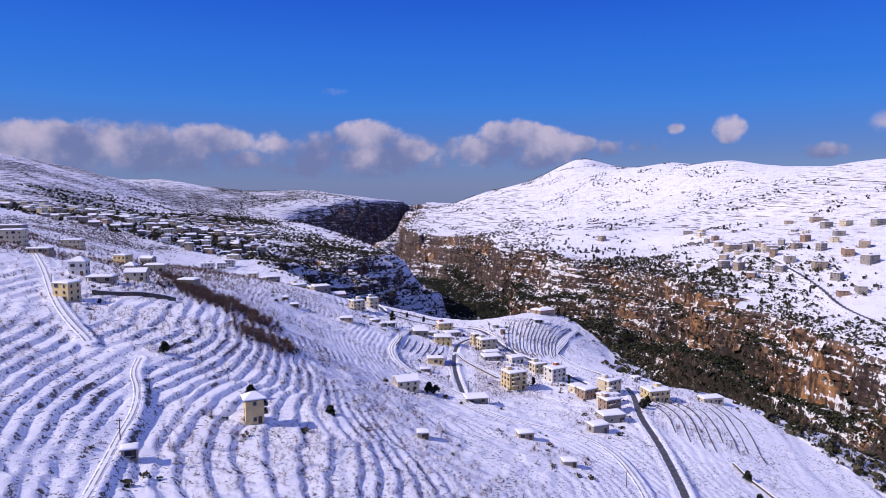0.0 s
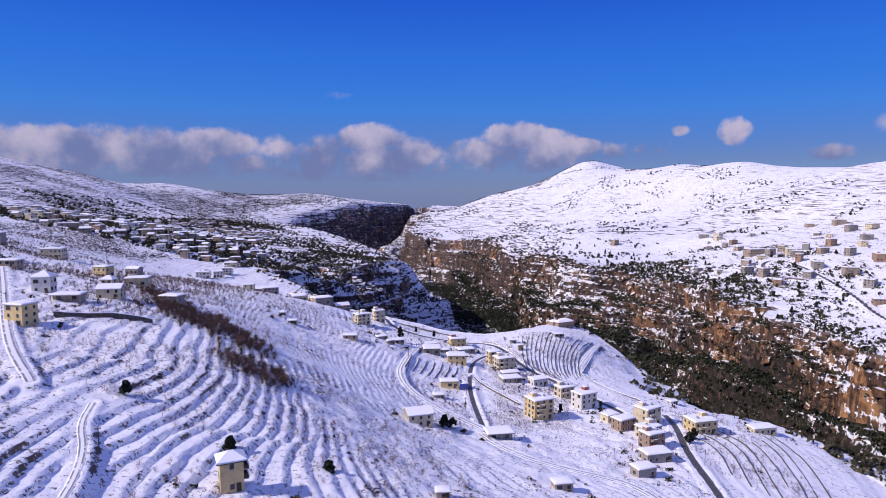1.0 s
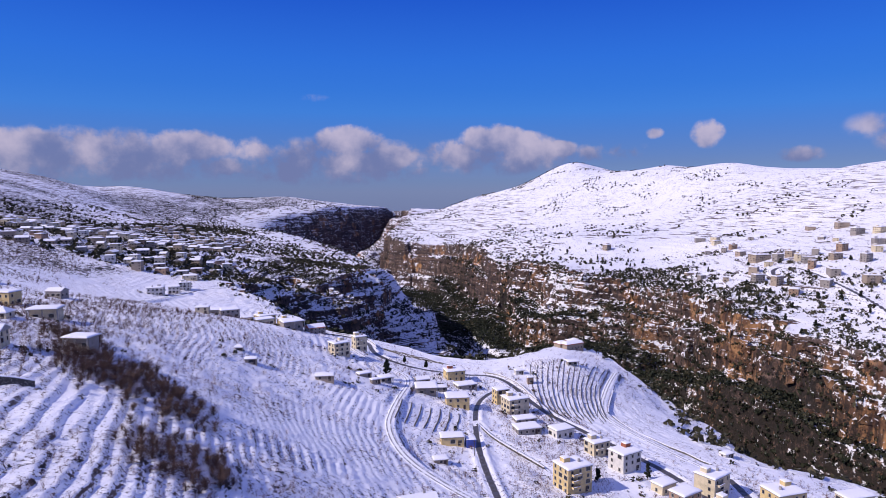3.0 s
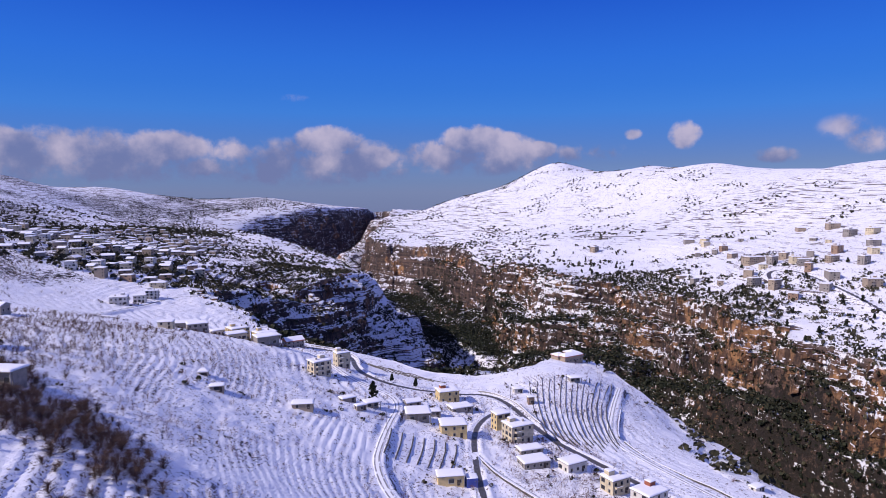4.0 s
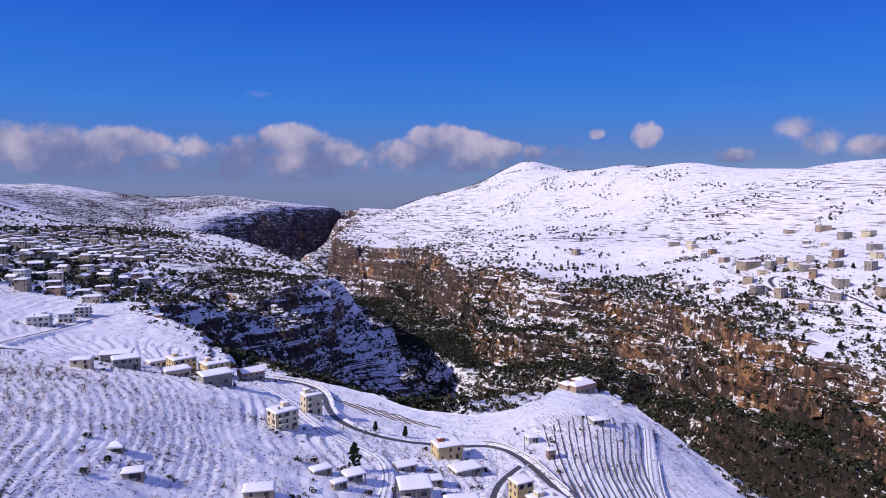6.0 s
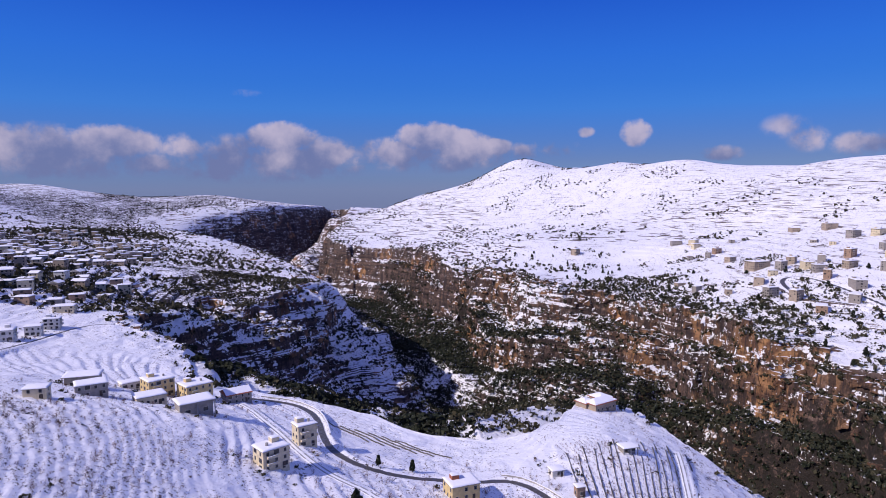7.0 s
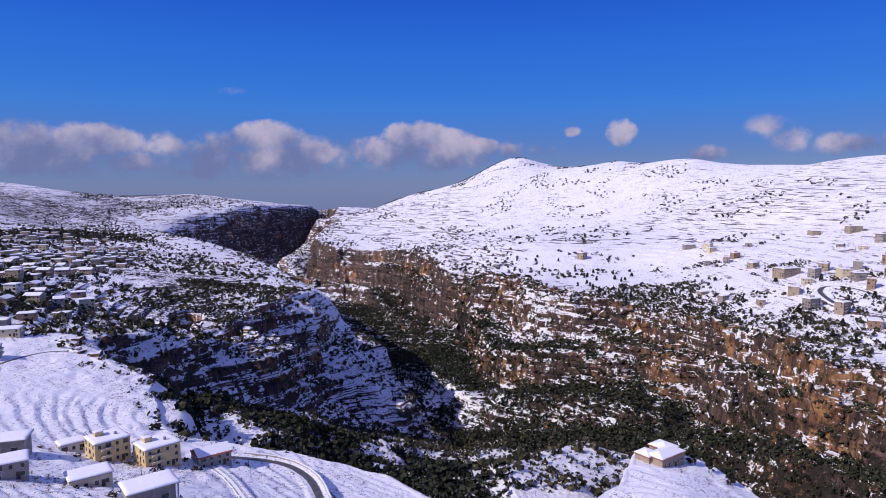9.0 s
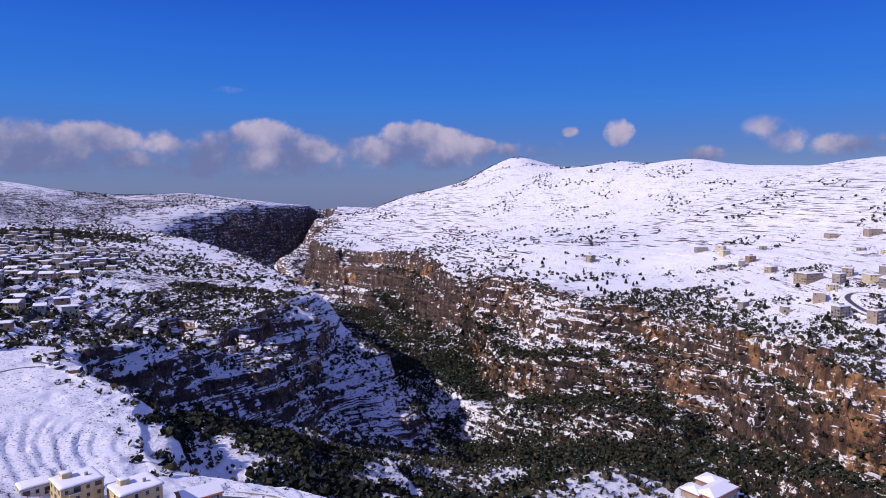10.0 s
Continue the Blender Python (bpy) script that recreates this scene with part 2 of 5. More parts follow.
HOLLOW = [(-146, 716, 72), (-97, 738, 54), (-60, 775, 30), (-37, 800, 12), (-5, 840, -10)]
SHELF = [(-152, 692, 80), (-122, 656, 85), (-112, 640, 86), (-92, 612, 84)]
BENCH_SCARP = [(-88, 588, 74), (-60, 580, 70), (-34, 572, 68), (-8, 546, 70), (8, 527, 72), (28, 519, 73), (46, 525, 71), (62, 543, 68), (76, 570, 66), (92, 582, 64), (114, 562, 60), (124, 525, 58), (137, 495, 52)]
BENCH_FOOT = [(-70, 690, 46), (0, 690, 20), (52, 728, 6), (115, 752, 8), (165, 768, 10), (170, 690, 14), (180, 600, 12), (185, 480, 0), (200, 350, -10)]
FAR_WALL = [(140, 1252, 45), (102, 1290, 46), (97, 1400, 48), (84, 1553, 48), (25, 1660, 50), (-90, 1744, 50), (-134, 1896, 45), (-92, 2150, 45)]
LEDGES = [FAR_WALL, EAST_LEDGE, EAST_FOOT, RAMP, FAR_FOOT, WEST_FOOT, RED_BLOCKS, SPUR_RIDGE, SPUR_FACE, HOLLOW, SHELF, BENCH_SCARP, BENCH_FOOT]


def to_line(x, y, line):
    """The distance to a broken line, and its third number at the nearest place."""
    best, val = np.full(x.shape, 1e9), np.zeros(x.shape)
    for (ax, ay, av), (bx, by, bv) in zip(line[:-1], line[1:]):
        dx, dy = bx - ax, by - ay
        t = np.clip(((x - ax) * dx + (y - ay) * dy) / (dx * dx + dy * dy), 0, 1)
        d = np.hypot(x - ax - t * dx, y - ay - t * dy)
        near = d < best
        best, val = np.where(near, d, best), np.where(near, av + t * (bv - av), val)
    return best, val


def within(x, y, ring):
    inside = np.zeros(x.shape, bool)
    for (ax, ay, _), (bx, by, _) in zip(ring, ring[1:] + ring[:1]):
        cross = ((ay > y) != (by > y)) & (x < (bx - ax) * (y - ay) / (by - ay + 1e-12) + ax)
        inside ^= cross
    return inside


# roads: half width, kind, and the middle line as x, y
ROADS = {
    "valley_road": (1.6, "asphalt", [(10, 283), (9, 300), (7, 328), (6, 352), (7, 378), (10, 403), (16, 422), (24, 434), (32, 443)]),
    "hill_road": (1.9, "asphalt", [(78, 328), (73, 342), (64, 358), (53, 376), (43, 396), (37, 420), (34, 435), (30, 446), (25, 454), (18, 458), (9, 456), (-3, 456), (-16, 455), (-27, 457),
                                   (-36, 462), (-43, 472), (-47, 490), (-50, 516), (-55, 536), (-64, 548), (-80, 551), (-96, 546)]),
    "track": (1.5, "snowy", [(9, 289), (2, 296), (-8, 306), (-18, 317), (-25, 331), (-29, 349), (-28, 364), (-25, 390), (-22, 412), (-24, 428), (-30, 437), (-37, 442), (-44, 448), (-53, 461),
                             (-61, 477), (-70, 496), (-79, 520), (-88, 536)]),
    "field_lane": (1.1, "snowy", [(8, 373), (12, 362), (20, 350), (28, 338), (31, 330)]),
    "spur_lane": (1.5, "snowy", [(103, 495), (96, 478), (85, 452), (75, 426), (72, 410), (74, 396), (79, 380), (86, 362), (93, 345), (97, 333)]),
    "rim_road": (1.9, "asphalt", [(97, 333), (96, 318), (93, 303), (88, 280), (86, 250), (82, 222), (77, 195), (66, 150), (50, 90)]),
    "low_lane": (1.4, "snowy", [(58, 160), (62, 187), (63, 202), (63, 220), (60, 234), (55, 242), (47, 246), (36, 249), (23, 256), (13, 268), (8, 280)]),
    "field_track": (1.0, "snowy", [(-60, 100), (-68, 126), (-73, 142), (-76, 155), (-81, 168), (-87, 177), (-90, 188)]),
    "west_road": (1.6, "snowy", [(-225, 352), (-208, 328), (-172, 277), (-152, 248), (-131, 219), (-119, 204), (-106, 190)]),
    "bend_road": (1.8, "asphalt", [(-180, 510), (-192, 508), (-200, 520), (-209, 555), (-213, 590), (-212, 620), (-209, 648), (-200, 668), (-188, 672)]),
    "hairpin": (3.2, "asphalt", [(381, 740), (373, 755), (365, 772), (370, 800), (382, 830), (392, 843), (402, 844), (410, 826), (404, 760), (399, 700), (394, 660), (382, 618), (378, 580), (380, 530), (390, 470)]),
}
ROAD_LINES = {}


def rounded(line, times=2):
    """Corners cut, so that the line bends softly."""
    p = np.array(line, float)
    for _ in range(times):
        q = np.empty((2 * len(p) - 2, 2))
        q[0::2], q[1::2] = 0.75 * p[:-1] + 0.25 * p[1:], 0.25 * p[:-1] + 0.75 * p[1:]
        p = np.vstack([p[:1], q, p[-1:]])
    return p


for road_name, (road_half, road_kind, road_line) in ROADS.items():
    mid_line = rounded(road_line)
    height = upper(mid_line[:, 0], mid_line[:, 1])
    for _ in range(6):
        height[1:-1] = 0.25 * height[:-2] + 0.5 * height[1:-1] + 0.25 * height[2:]
    ROAD_LINES[road_name] = np.c_[mid_line, height]


def with_roads(x, y, z):
    """Level ground under the roads and a ploughed bank of snow beside them."""
    for name, (half, kind, _) in ROADS.items():
        line = ROAD_LINES[name]
        lo, hi = line.min(0) - 12, line.max(0) + 12
        box = np.flatnonzero((x > lo[0]) & (x < hi[0]) & (y > lo[1]) & (y < hi[1]))
        if not len(box):
            continue
        d, v = to_line(x[box], y[box], [tuple(p) for p in line])
        k = 1 - smooth(d, half + 0.6, half + (4.5 if kind == 'asphalt' else 2.5))
        bank = (0.55 if kind == "asphalt" else 0.2) * np.exp(-((d - half - 1.0) / 0.8) ** 2)
        z[box] = z[box] * (1 - k) + v * k + bank * (0.6 + 0.8 * value_noise(x[box] / 2.5, y[box] / 2.5, 61))
    return z


def stair(z, step, riser, shift):
    """Heights laid in steps: gentle treads and a steep riser that takes the last part of each step."""
    u = z / step + shift
    k = np.floor(u)
    f = u - k
    return step * (k + 0.22 * f + 0.78 * smooth(f, 1 - riser, 1.0) - shift)


def gorge(x, y, up, d_rim, d_bed, bed):
    """The land inside the gorge, which leads from ledge to ledge between the rim and the stream."""
    w = (d_rim + 0.6) ** -4.6
    total, weight = w * up, w
    w = (d_bed + 5.0) ** -4.6
    total, weight = total + w * bed, weight + w
    for line in LEDGES:
        d, h = to_line(x, y, line)
        w = (d + 2.0) ** -4.6
        total, weight = total + w * np.minimum(h, up), weight + w
    k = smooth(d_rim, 0.0, 3.0)
    return up * (1 - k) + k * total / weight


def land(x, y, fine=True):
    """Height, gorge (0 or 1), depth in the gorge (0 to 1), sheerness and distance from the rim at any place."""
    up = upper(x, y)
    rough = np.maximum(smooth(x, 170, 215), smooth(y, 640, 720))
    flute = 1 - 2 * np.abs(fbm(x, y, 44, 2, 16))
    wx = x + (6 + 5 * rough) * fbm(x, y, 70, 3, 11) + 3.0 * fbm(x, y, 16, 2, 12) + rough * (8.0 * flute + 3.0 * fbm(x, y, 10, 2, 18) - 4.0)
    wy = y + (6 + 5 * rough) * fbm(x, y, 70, 3, 13) + 3.0 * fbm(x, y, 16, 2, 14) + rough * (5.0 * flute + 3.0 * fbm(x, y, 10, 2, 19) - 2.5)
    d_rim, sheer = to_line(wx, wy, RIM + RIM2)
    d_bed, bed = to_line(x, y, BED)
    d_side, _ = to_line(x, y, SIDE_BED)
    inside = within(wx, wy, RIM + RIM2)
    t = d_rim / (d_rim + np.minimum(d_side, d_bed) + 1e-6)
    t = np.clip(t + (0.09 * fbm(x, y, 45, 4, 15)) * smooth(t, 0.015, 0.16), 0, 1)
    z = up.copy()
    z[inside] = gorge(wx[inside], wy[inside], up[inside], d_rim[inside], d_bed[inside], bed[inside])
    deep = np.where(inside, t, 0.0)
    if not fine:
        return z, inside, deep, sheer, d_rim
    # swells and small lumps
    far = smooth(y, 500, 1500)
    z = z + (0.6 + 3.5 * far) * fbm(x, y, 60 + 140 * far, 4, 21)
    # rock strata in the gorge walls and along the eastern rim
    wall = np.where(inside, smooth(deep, 0.0, 0.03) * (1 - smooth(deep, 0.6, 0.9)), 0.0) * (0.08 + 0.92 * sheer * sheer)
    rim_band = np.where(inside, 0, np.exp(-d_rim / 60.0)) * smooth(x, 60, 160) * smooth(y, 560, 700)
    tilt = z + 0.03 * x + 7 * fbm(x, y, 90, 4, 31)
    steps = stair(tilt, 15.0, 0.34, 0.0) - tilt
    steps2 = stair(tilt + 4 * fbm(x, y, 35, 2, 32), 5.5, 0.36, 0.3) - tilt - 4 * fbm(x, y, 35, 2, 32)
    z = z + wall * (0.9 * steps + 0.45 * steps2) + rim_band * (0.75 * steps2 + 0.2 * steps)
    z = z + np.where(inside, smooth(deep, 0.01, 0.06), 0) * (0.8 + 2.0 * sheer) * fbm(x, y, 24, 4, 33, 0.5)
    # farmed terraces, broken into plots of their own
    out = np.where(inside, smooth(deep, 0.06, 0.0), 1.0)
    near = smooth(y, np.where(x < -60, 740, 640), np.where(x < -60, 680, 520)) * smooth(x, 190, 120)
    plot = np.floor(2.5 * (1 + fbm(x, y, 75, 2, 46))) * 0.37
    shift = 0.6 * fbm(x, y, 42, 3, 41, 0.45) + plot
    patch = smooth(fbm(x, y, 60, 3, 42), -0.28, 0.02)
    hill = smooth(x + 0.25 * (y - 250), 45, -5)
    coarse = smooth(fbm(x, y, 110, 2, 47), -0.05, 0.05)
    broad = smooth(y + 30 * fbm(x, y, 70, 2, 49), 275, 245) * smooth(x, 30, -10)
    z = z + near * out * (0.2 + 0.3 * broad) * fbm(x, y, 14, 3, 50, 0.6)
    step_n = (1 - coarse) * (stair(z, 1.0, 0.17, shift) - z) + coarse * (stair(z, 1.45, 0.14, shift) - z)
    step_n = (1 - broad) * step_n + broad * (stair(z, 1.45, 0.17, 0.9 * shift) - z)
    step_b = stair(z, 0.8, 0.22, shift) - z
    z1 = z + out * near * (0.12 + 0.88 * patch) * (hill * step_n + (1 - hill) * step_b)
    wave = 2.5 * fbm(x, y, 90, 3, 43)
    step_f = 0.6 * (stair(z + wave, 4.6, 0.2, 0.0) + stair(z - wave, 2.3, 0.25, 0.4) - 2 * z)
    z1 = z1 + out * (1 - near) * (0.8 - 0.4 * rim_band) * smooth(fbm(x, y, 130, 3, 44), -0.3, 0.15) * step_f * smooth(y, 3200, 2600) * (1 - 0.65 * smooth(x, 120, 320) * smooth(y, 1250, 1600))
    z1 = z1 + 0.14 * fbm(x, y, 5, 2, 45) + 0.8 * near * (1 - patch) * fbm(x, y, 7, 3, 48, 0.6)
    return with_roads(x, y, z1), inside, deep, sheer, d_rim

# ---- materials ----
def material(name, build):
    m = bpy.data.materials.new(name)
    m.use_nodes = True
    tree = m.node_tree
    tree.nodes.clear()
    shader = tree.nodes.new("ShaderNodeBsdfPrincipled")
    wire(tree, shader.outputs[0], tree.nodes.new("ShaderNodeOutputMaterial").inputs["Surface"])
    build(tree, shader)
    return m


def place_of(tree):
    return tree.nodes.new("ShaderNodeNewGeometry").outputs["Position"]


def relief(tree, shader, height, strength, distance):
    b = tree.nodes.new("ShaderNodeBump")
    b.inputs["Strength"].default_value, b.inputs["Distance"].default_value = strength, distance
    wire(tree, height, b.inputs["Height"])
    wire(tree, b.outputs[0], shader.inputs["Normal"])


def attr(tree, name):
    n = tree.nodes.new("ShaderNodeAttribute")
    n.attribute_name = name
    return n.outputs["Fac"]


def ramp(tree, fac, stops):
    n = tree.nodes.new("ShaderNodeValToRGB")
    while len(n.color_ramp.elements) < len(stops):
        n.color_ramp.elements.new(0.5)
    for e, (p, c) in zip(n.color_ramp.elements, stops):
        e.position, e.color = p, (*c, 1)
    wire(tree, fac, n.inputs[0])
    return n.outputs[0]


def ground_look(tree, shader):
    geo = tree.nodes.new("ShaderNodeNewGeometry")
    pos = geo.outputs["Position"]
    up = tree.nodes.new("ShaderNodeSeparateXYZ")
    face = tree.nodes.new("ShaderNodeSeparateXYZ")
    wire(tree, geo.outputs["Normal"], up.inputs[0])
    wire(tree, geo.outputs["True Normal"], face.inputs[0])
    steep = mth(tree, "ADD", mth(tree, "MULTIPLY", up.outputs[2], 0.65), mth(tree, "MULTIPLY", face.outputs[2], 0.35))
    xyz = tree.nodes.new("ShaderNodeSeparateXYZ")
    wire(tree, pos, xyz.inputs[0])
    wall, scrub, bare, hold, rusty = attr(tree, "wall"), attr(tree, "scrub"), attr(tree, "bare"), attr(tree, "hold"), attr(tree, "rust")
    n_small, n_mid, n_big = grain(tree, pos, 0.55, 6, 0.65), grain(tree, pos, 0.09, 5, 0.6), grain(tree, pos, 0.017, 4)
    # limestone: ochre and rust stains over grey-brown, banded along the strata
    band_at = tree.nodes.new("ShaderNodeCombineXYZ")
    wire(tree, mth(tree, "MULTIPLY", xyz.outputs[0], 0.012), band_at.inputs[0])
    wire(tree, mth(tree, "MULTIPLY", xyz.outputs[1], 0.012), band_at.inputs[1])
    wire(tree, mth(tree, "MULTIPLY", xyz.outputs[2], 0.22), band_at.inputs[2])
    ledge_at = tree.nodes.new("ShaderNodeCombineXYZ")
    wire(tree, mth(tree, "MULTIPLY", xyz.outputs[0], 0.013), ledge_at.inputs[0])
    wire(tree, mth(tree, "MULTIPLY", xyz.outputs[1], 0.013), ledge_at.inputs[1])
    wire(tree, mth(tree, "MULTIPLY", xyz.outputs[2], 0.2), ledge_at.inputs[2])
    strata = grain(tree, band_at.outputs[0], 1.0, 5, 0.6)
    # upright dark streaks: stains on the rock, deepened to paint shade between ribs
    streak_at = tree.nodes.new("ShaderNodeCombineXYZ")
    wire(tree, mth(tree, "MULTIPLY", xyz.outputs[0], 0.16), streak_at.inputs[0])
    wire(tree, mth(tree, "MULTIPLY", xyz.outputs[1], 0.16), streak_at.inputs[1])
    wire(tree, mth(tree, "MULTIPLY", xyz.outputs[2], 0.02), streak_at.inputs[2])
    shade_streaks = grain(tree, streak_at.outputs[0], 1.0, 5, 0.65)
    rock = ramp(tree, mth(tree, "ADD", mth(tree, "MULTIPLY", strata, 0.55), mth(tree, "MULTIPLY", n_small, 0.45)),
                [(0.36, (0.020, 0.014, 0.013)), (0.48, (0.065, 0.043, 0.036)), (0.60, (0.17, 0.112, 0.085)), (0.72, (0.36, 0.26, 0.19))])
    rust = blend(tree, span(tree, n_mid, 0.40, 0.62), (0.13, 0.062, 0.032), (0.50, 0.26, 0.105))
    stain = mth(tree, "MAXIMUM", span(tree, n_big, 0.57, 0.64), rusty)
    rock = blend(tree, mth(tree, "MULTIPLY", stain, 0.85), rock, rust)
    # steep faces take the most of this painted rib shade
    rock = blend(tree, mth(tree, "MULTIPLY", span(tree, shade_streaks, 0.49, 0.59), span(tree, steep, 0.75, 0.5, 0.1, 0.8)), rock, (0.028, 0.021, 0.021))
    soil = blend(tree, n_small, (0.011, 0.010, 0.008), (0.04, 0.031, 0.024))
    wallstone = blend(tree, n_small, (0.05, 0.045, 0.045), (0.20, 0.17, 0.15))
    under = blend(tree, wall, blend(tree, n_mid, wallstone, (0.11, 0.066, 0.05)), rock)
    # scrub and litter that shows through thin snow
    thin = mth(tree, "ADD", scrub, mth(tree, "MULTIPLY", mth(tree, "SUBTRACT", grain(tree, pos, 0.2, 7, 0.8), 0.5), 3.0))
    under = blend(tree, span(tree, thin, 0.35, 0.6), under, soil)
    lie = mth(tree, "ADD", steep, mth(tree, "MULTIPLY", mth(tree, "SUBTRACT", n_small, 0.5), 0.28))
    lie = mth(tree, "ADD", lie, mth(tree, "MULTIPLY", mth(tree, "SUBTRACT", n_mid, 0.5), 0.28))
    lie = mth(tree, "SUBTRACT", lie, mth(tree, "MULTIPLY", wall, 0.04))
    lie = mth(tree, "SUBTRACT", lie, mth(tree, "MULTIPLY", span(tree, thin, 0.25, 0.95), 0.5))
    lie = mth(tree, "SUBTRACT", lie, mth(tree, "MULTIPLY", span(tree, grain(tree, pos, 0.06, 6, 0.75), 0.5, 0.62), 0.13))
    # on the cliffs snow clings to ledges and lies in drifts, and the rest is blown bare
    ledges = mth(tree, "MULTIPLY", mth(tree, "SUBTRACT", grain(tree, ledge_at.outputs[0], 1.0, 6, 0.65), 0.48), 2.8)
    drifts = mth(tree, "MULTIPLY", mth(tree, "SUBTRACT", grain(tree, pos, 0.07, 7, 0.78), 0.5), 1.2)
    flecks = mth(tree, "MULTIPLY", span(tree, grain(tree, pos, 0.17, 5, 0.7), 0.52, 0.64), 0.55)
    flecks = mth(tree, "ADD", flecks, mth(tree, "MULTIPLY", mth(tree, "SUBTRACT", grain(tree, pos, 0.026, 5, 0.7), 0.47), 1.5))
    lie = mth(tree, "ADD", lie, mth(tree, "MULTIPLY", mth(tree, "ADD", mth(tree, "ADD", ledges, drifts), flecks), wall))
    # stubble and dry stalks that stick out of the snow in the fields
    stalks = mth(tree, "MULTIPLY", span(tree, grain(tree, pos, 0.9, 5, 0.75), 0.52, 0.64), span(tree, grain(tree, pos, 0.045, 4, 0.65), 0.36, 0.52))
    lie = mth(tree, "SUBTRACT", lie, mth(tree, "MULTIPLY", mth(tree, "MULTIPLY", stalks, mth(tree, "SUBTRACT", 1.0, wall)), 0.5))
    # dry-stone walls and bare strips that run along the contours
    line_at = tree.nodes.new("ShaderNodeCombineXYZ")
    wire(tree, mth(tree, "MULTIPLY", xyz.outputs[0], 0.024), line_at.inputs[0])
    wire(tree, mth(tree, "MULTIPLY", xyz.outputs[1], 0.024), line_at.inputs[1])
    wire(tree, mth(tree, "MULTIPLY", xyz.outputs[2], 0.8), line_at.inputs[2])
    lines = grain(tree, line_at.outputs[0], 1.0, 3, 0.55)
    lie = mth(tree, "SUBTRACT", lie, mth(tree, "MULTIPLY", mth(tree, "MULTIPLY", span(tree, lines, 0.545, 0.61), bare), 0.6))
    lie = mth(tree, "ADD", lie, mth(tree, "MULTIPLY", hold, 0.34))
    snow = span(tree, lie, 0.61, 0.69)
    white = blend(tree, n_mid, (0.80, 0.81, 0.85), (0.90, 0.90, 0.92))
    wire(tree, blend(tree, snow, under, white), shader.inputs["Base Color"])
    shader.inputs["Roughness"].default_value = 0.75
    shader.inputs["Specular IOR Level"].default_value = 0.25
    rough_rock = mth(tree, "MULTIPLY", mth(tree, "MULTIPLY", grain(tree, pos, 0.22, 6, 0.7), 7.0), wall)
    relief(tree, shader, mth(tree, "ADD", mth(tree, "ADD", mth(tree, "MULTIPLY", n_small, 0.6), mth(tree, "MULTIPLY", n_mid, 1.6)), rough_rock), 0.6, 1.0)


GROUND = material("snowy_ground", ground_look)

def painted(name, colour, rough=0.85, spots=0.12, scale=0.6):
    """Plaster, concrete or paint with stains and fine grain."""
    def build(tree, shader):
        pos = place_of(tree)
        info = tree.nodes.new("ShaderNodeObjectInfo").outputs["Random"]
        dirt = grain(tree, pos, scale, 5, 0.65)
        fine = grain(tree, pos, 7.0, 3)
        c = blend(tree, span(tree, dirt, 0.35, 0.75), colour, tuple(v * (1 - 3 * spots) for v in colour))
        c = blend(tree, mth(tree, "MULTIPLY", fine, 0.25), c, tuple(v * 0.7 for v in colour))
        c = blend(tree, mth(tree, "MULTIPLY", info, 0.3), c, tuple(v * 0.72 for v in colour))
        wire(tree, c, shader.inputs["Base Color"])
        shader.inputs["Roughness"].default_value = rough
        relief(tree, shader, fine, 0.2, 0.02)
    return material(name, build)


def snow_look(tree, shader):
    pos = place_of(tree)
    n = grain(tree, pos, 0.7, 5, 0.6)
    wire(tree, blend(tree, n, (0.80, 0.81, 0.85), (0.91, 0.91, 0.93)), shader.inputs["Base Color"])
    shader.inputs["Roughness"].default_value = 0.7
    shader.inputs["Specular IOR Level"].default_value = 0.25
    relief(tree, shader, n, 0.4, 0.3)


def glass_look(tree, shader):
    n = grain(tree, place_of(tree), 0.4, 2)
    wire(tree, blend(tree, n, (0.012, 0.014, 0.018), (0.05, 0.05, 0.055)), shader.inputs["Base Color"])
    shader.inputs["Roughness"].default_value = 0.12


def asphalt_look(tree, shader):
    pos = place_of(tree)
    side = attr(tree, "across")
    n, m = grain(tree, pos, 0.5, 5, 0.65), grain(tree, pos, 4.0, 3)
    c = blend(tree, m, (0.045, 0.042, 0.042), (0.11, 0.10, 0.095))
    edge = mth(tree, "ADD", mth(tree, "ABSOLUTE", side), mth(tree, "MULTIPLY", mth(tree, "SUBTRACT", n, 0.5), 0.9))
    c = blend(tree, span(tree, edge, 0.6, 0.85), c, (0.82, 0.83, 0.86))
    wire(tree, c, shader.inputs["Base Color"])
    wire(tree, span(tree, n, 0.4, 0.6, 0.35, 0.8), shader.inputs["Roughness"])
    relief(tree, shader, m, 0.3, 0.03)


def snowy_road_look(tree, shader):
    pos = place_of(tree)
    side = attr(tree, "across")
    n = grain(tree, pos, 0.45, 5, 0.65)
    rut = mth(tree, "ABSOLUTE", mth(tree, "SUBTRACT", mth(tree, "ABSOLUTE", mth(tree, "ADD", side, mth(tree, "MULTIPLY", mth(tree, "SUBTRACT", n, 0.5), 0.25))), 0.5))
    k = mth(tree, "MULTIPLY", span(tree, rut, 0.24, 0.10), span(tree, n, 0.36, 0.5))
    wire(tree, blend(tree, mth(tree, "MULTIPLY", k, 0.8), (0.84, 0.85, 0.88), (0.10, 0.09, 0.085)), shader.inputs["Base Color"])
    shader.inputs["Roughness"].default_value = 0.7
    relief(tree, shader, n, 0.4, 0.15)


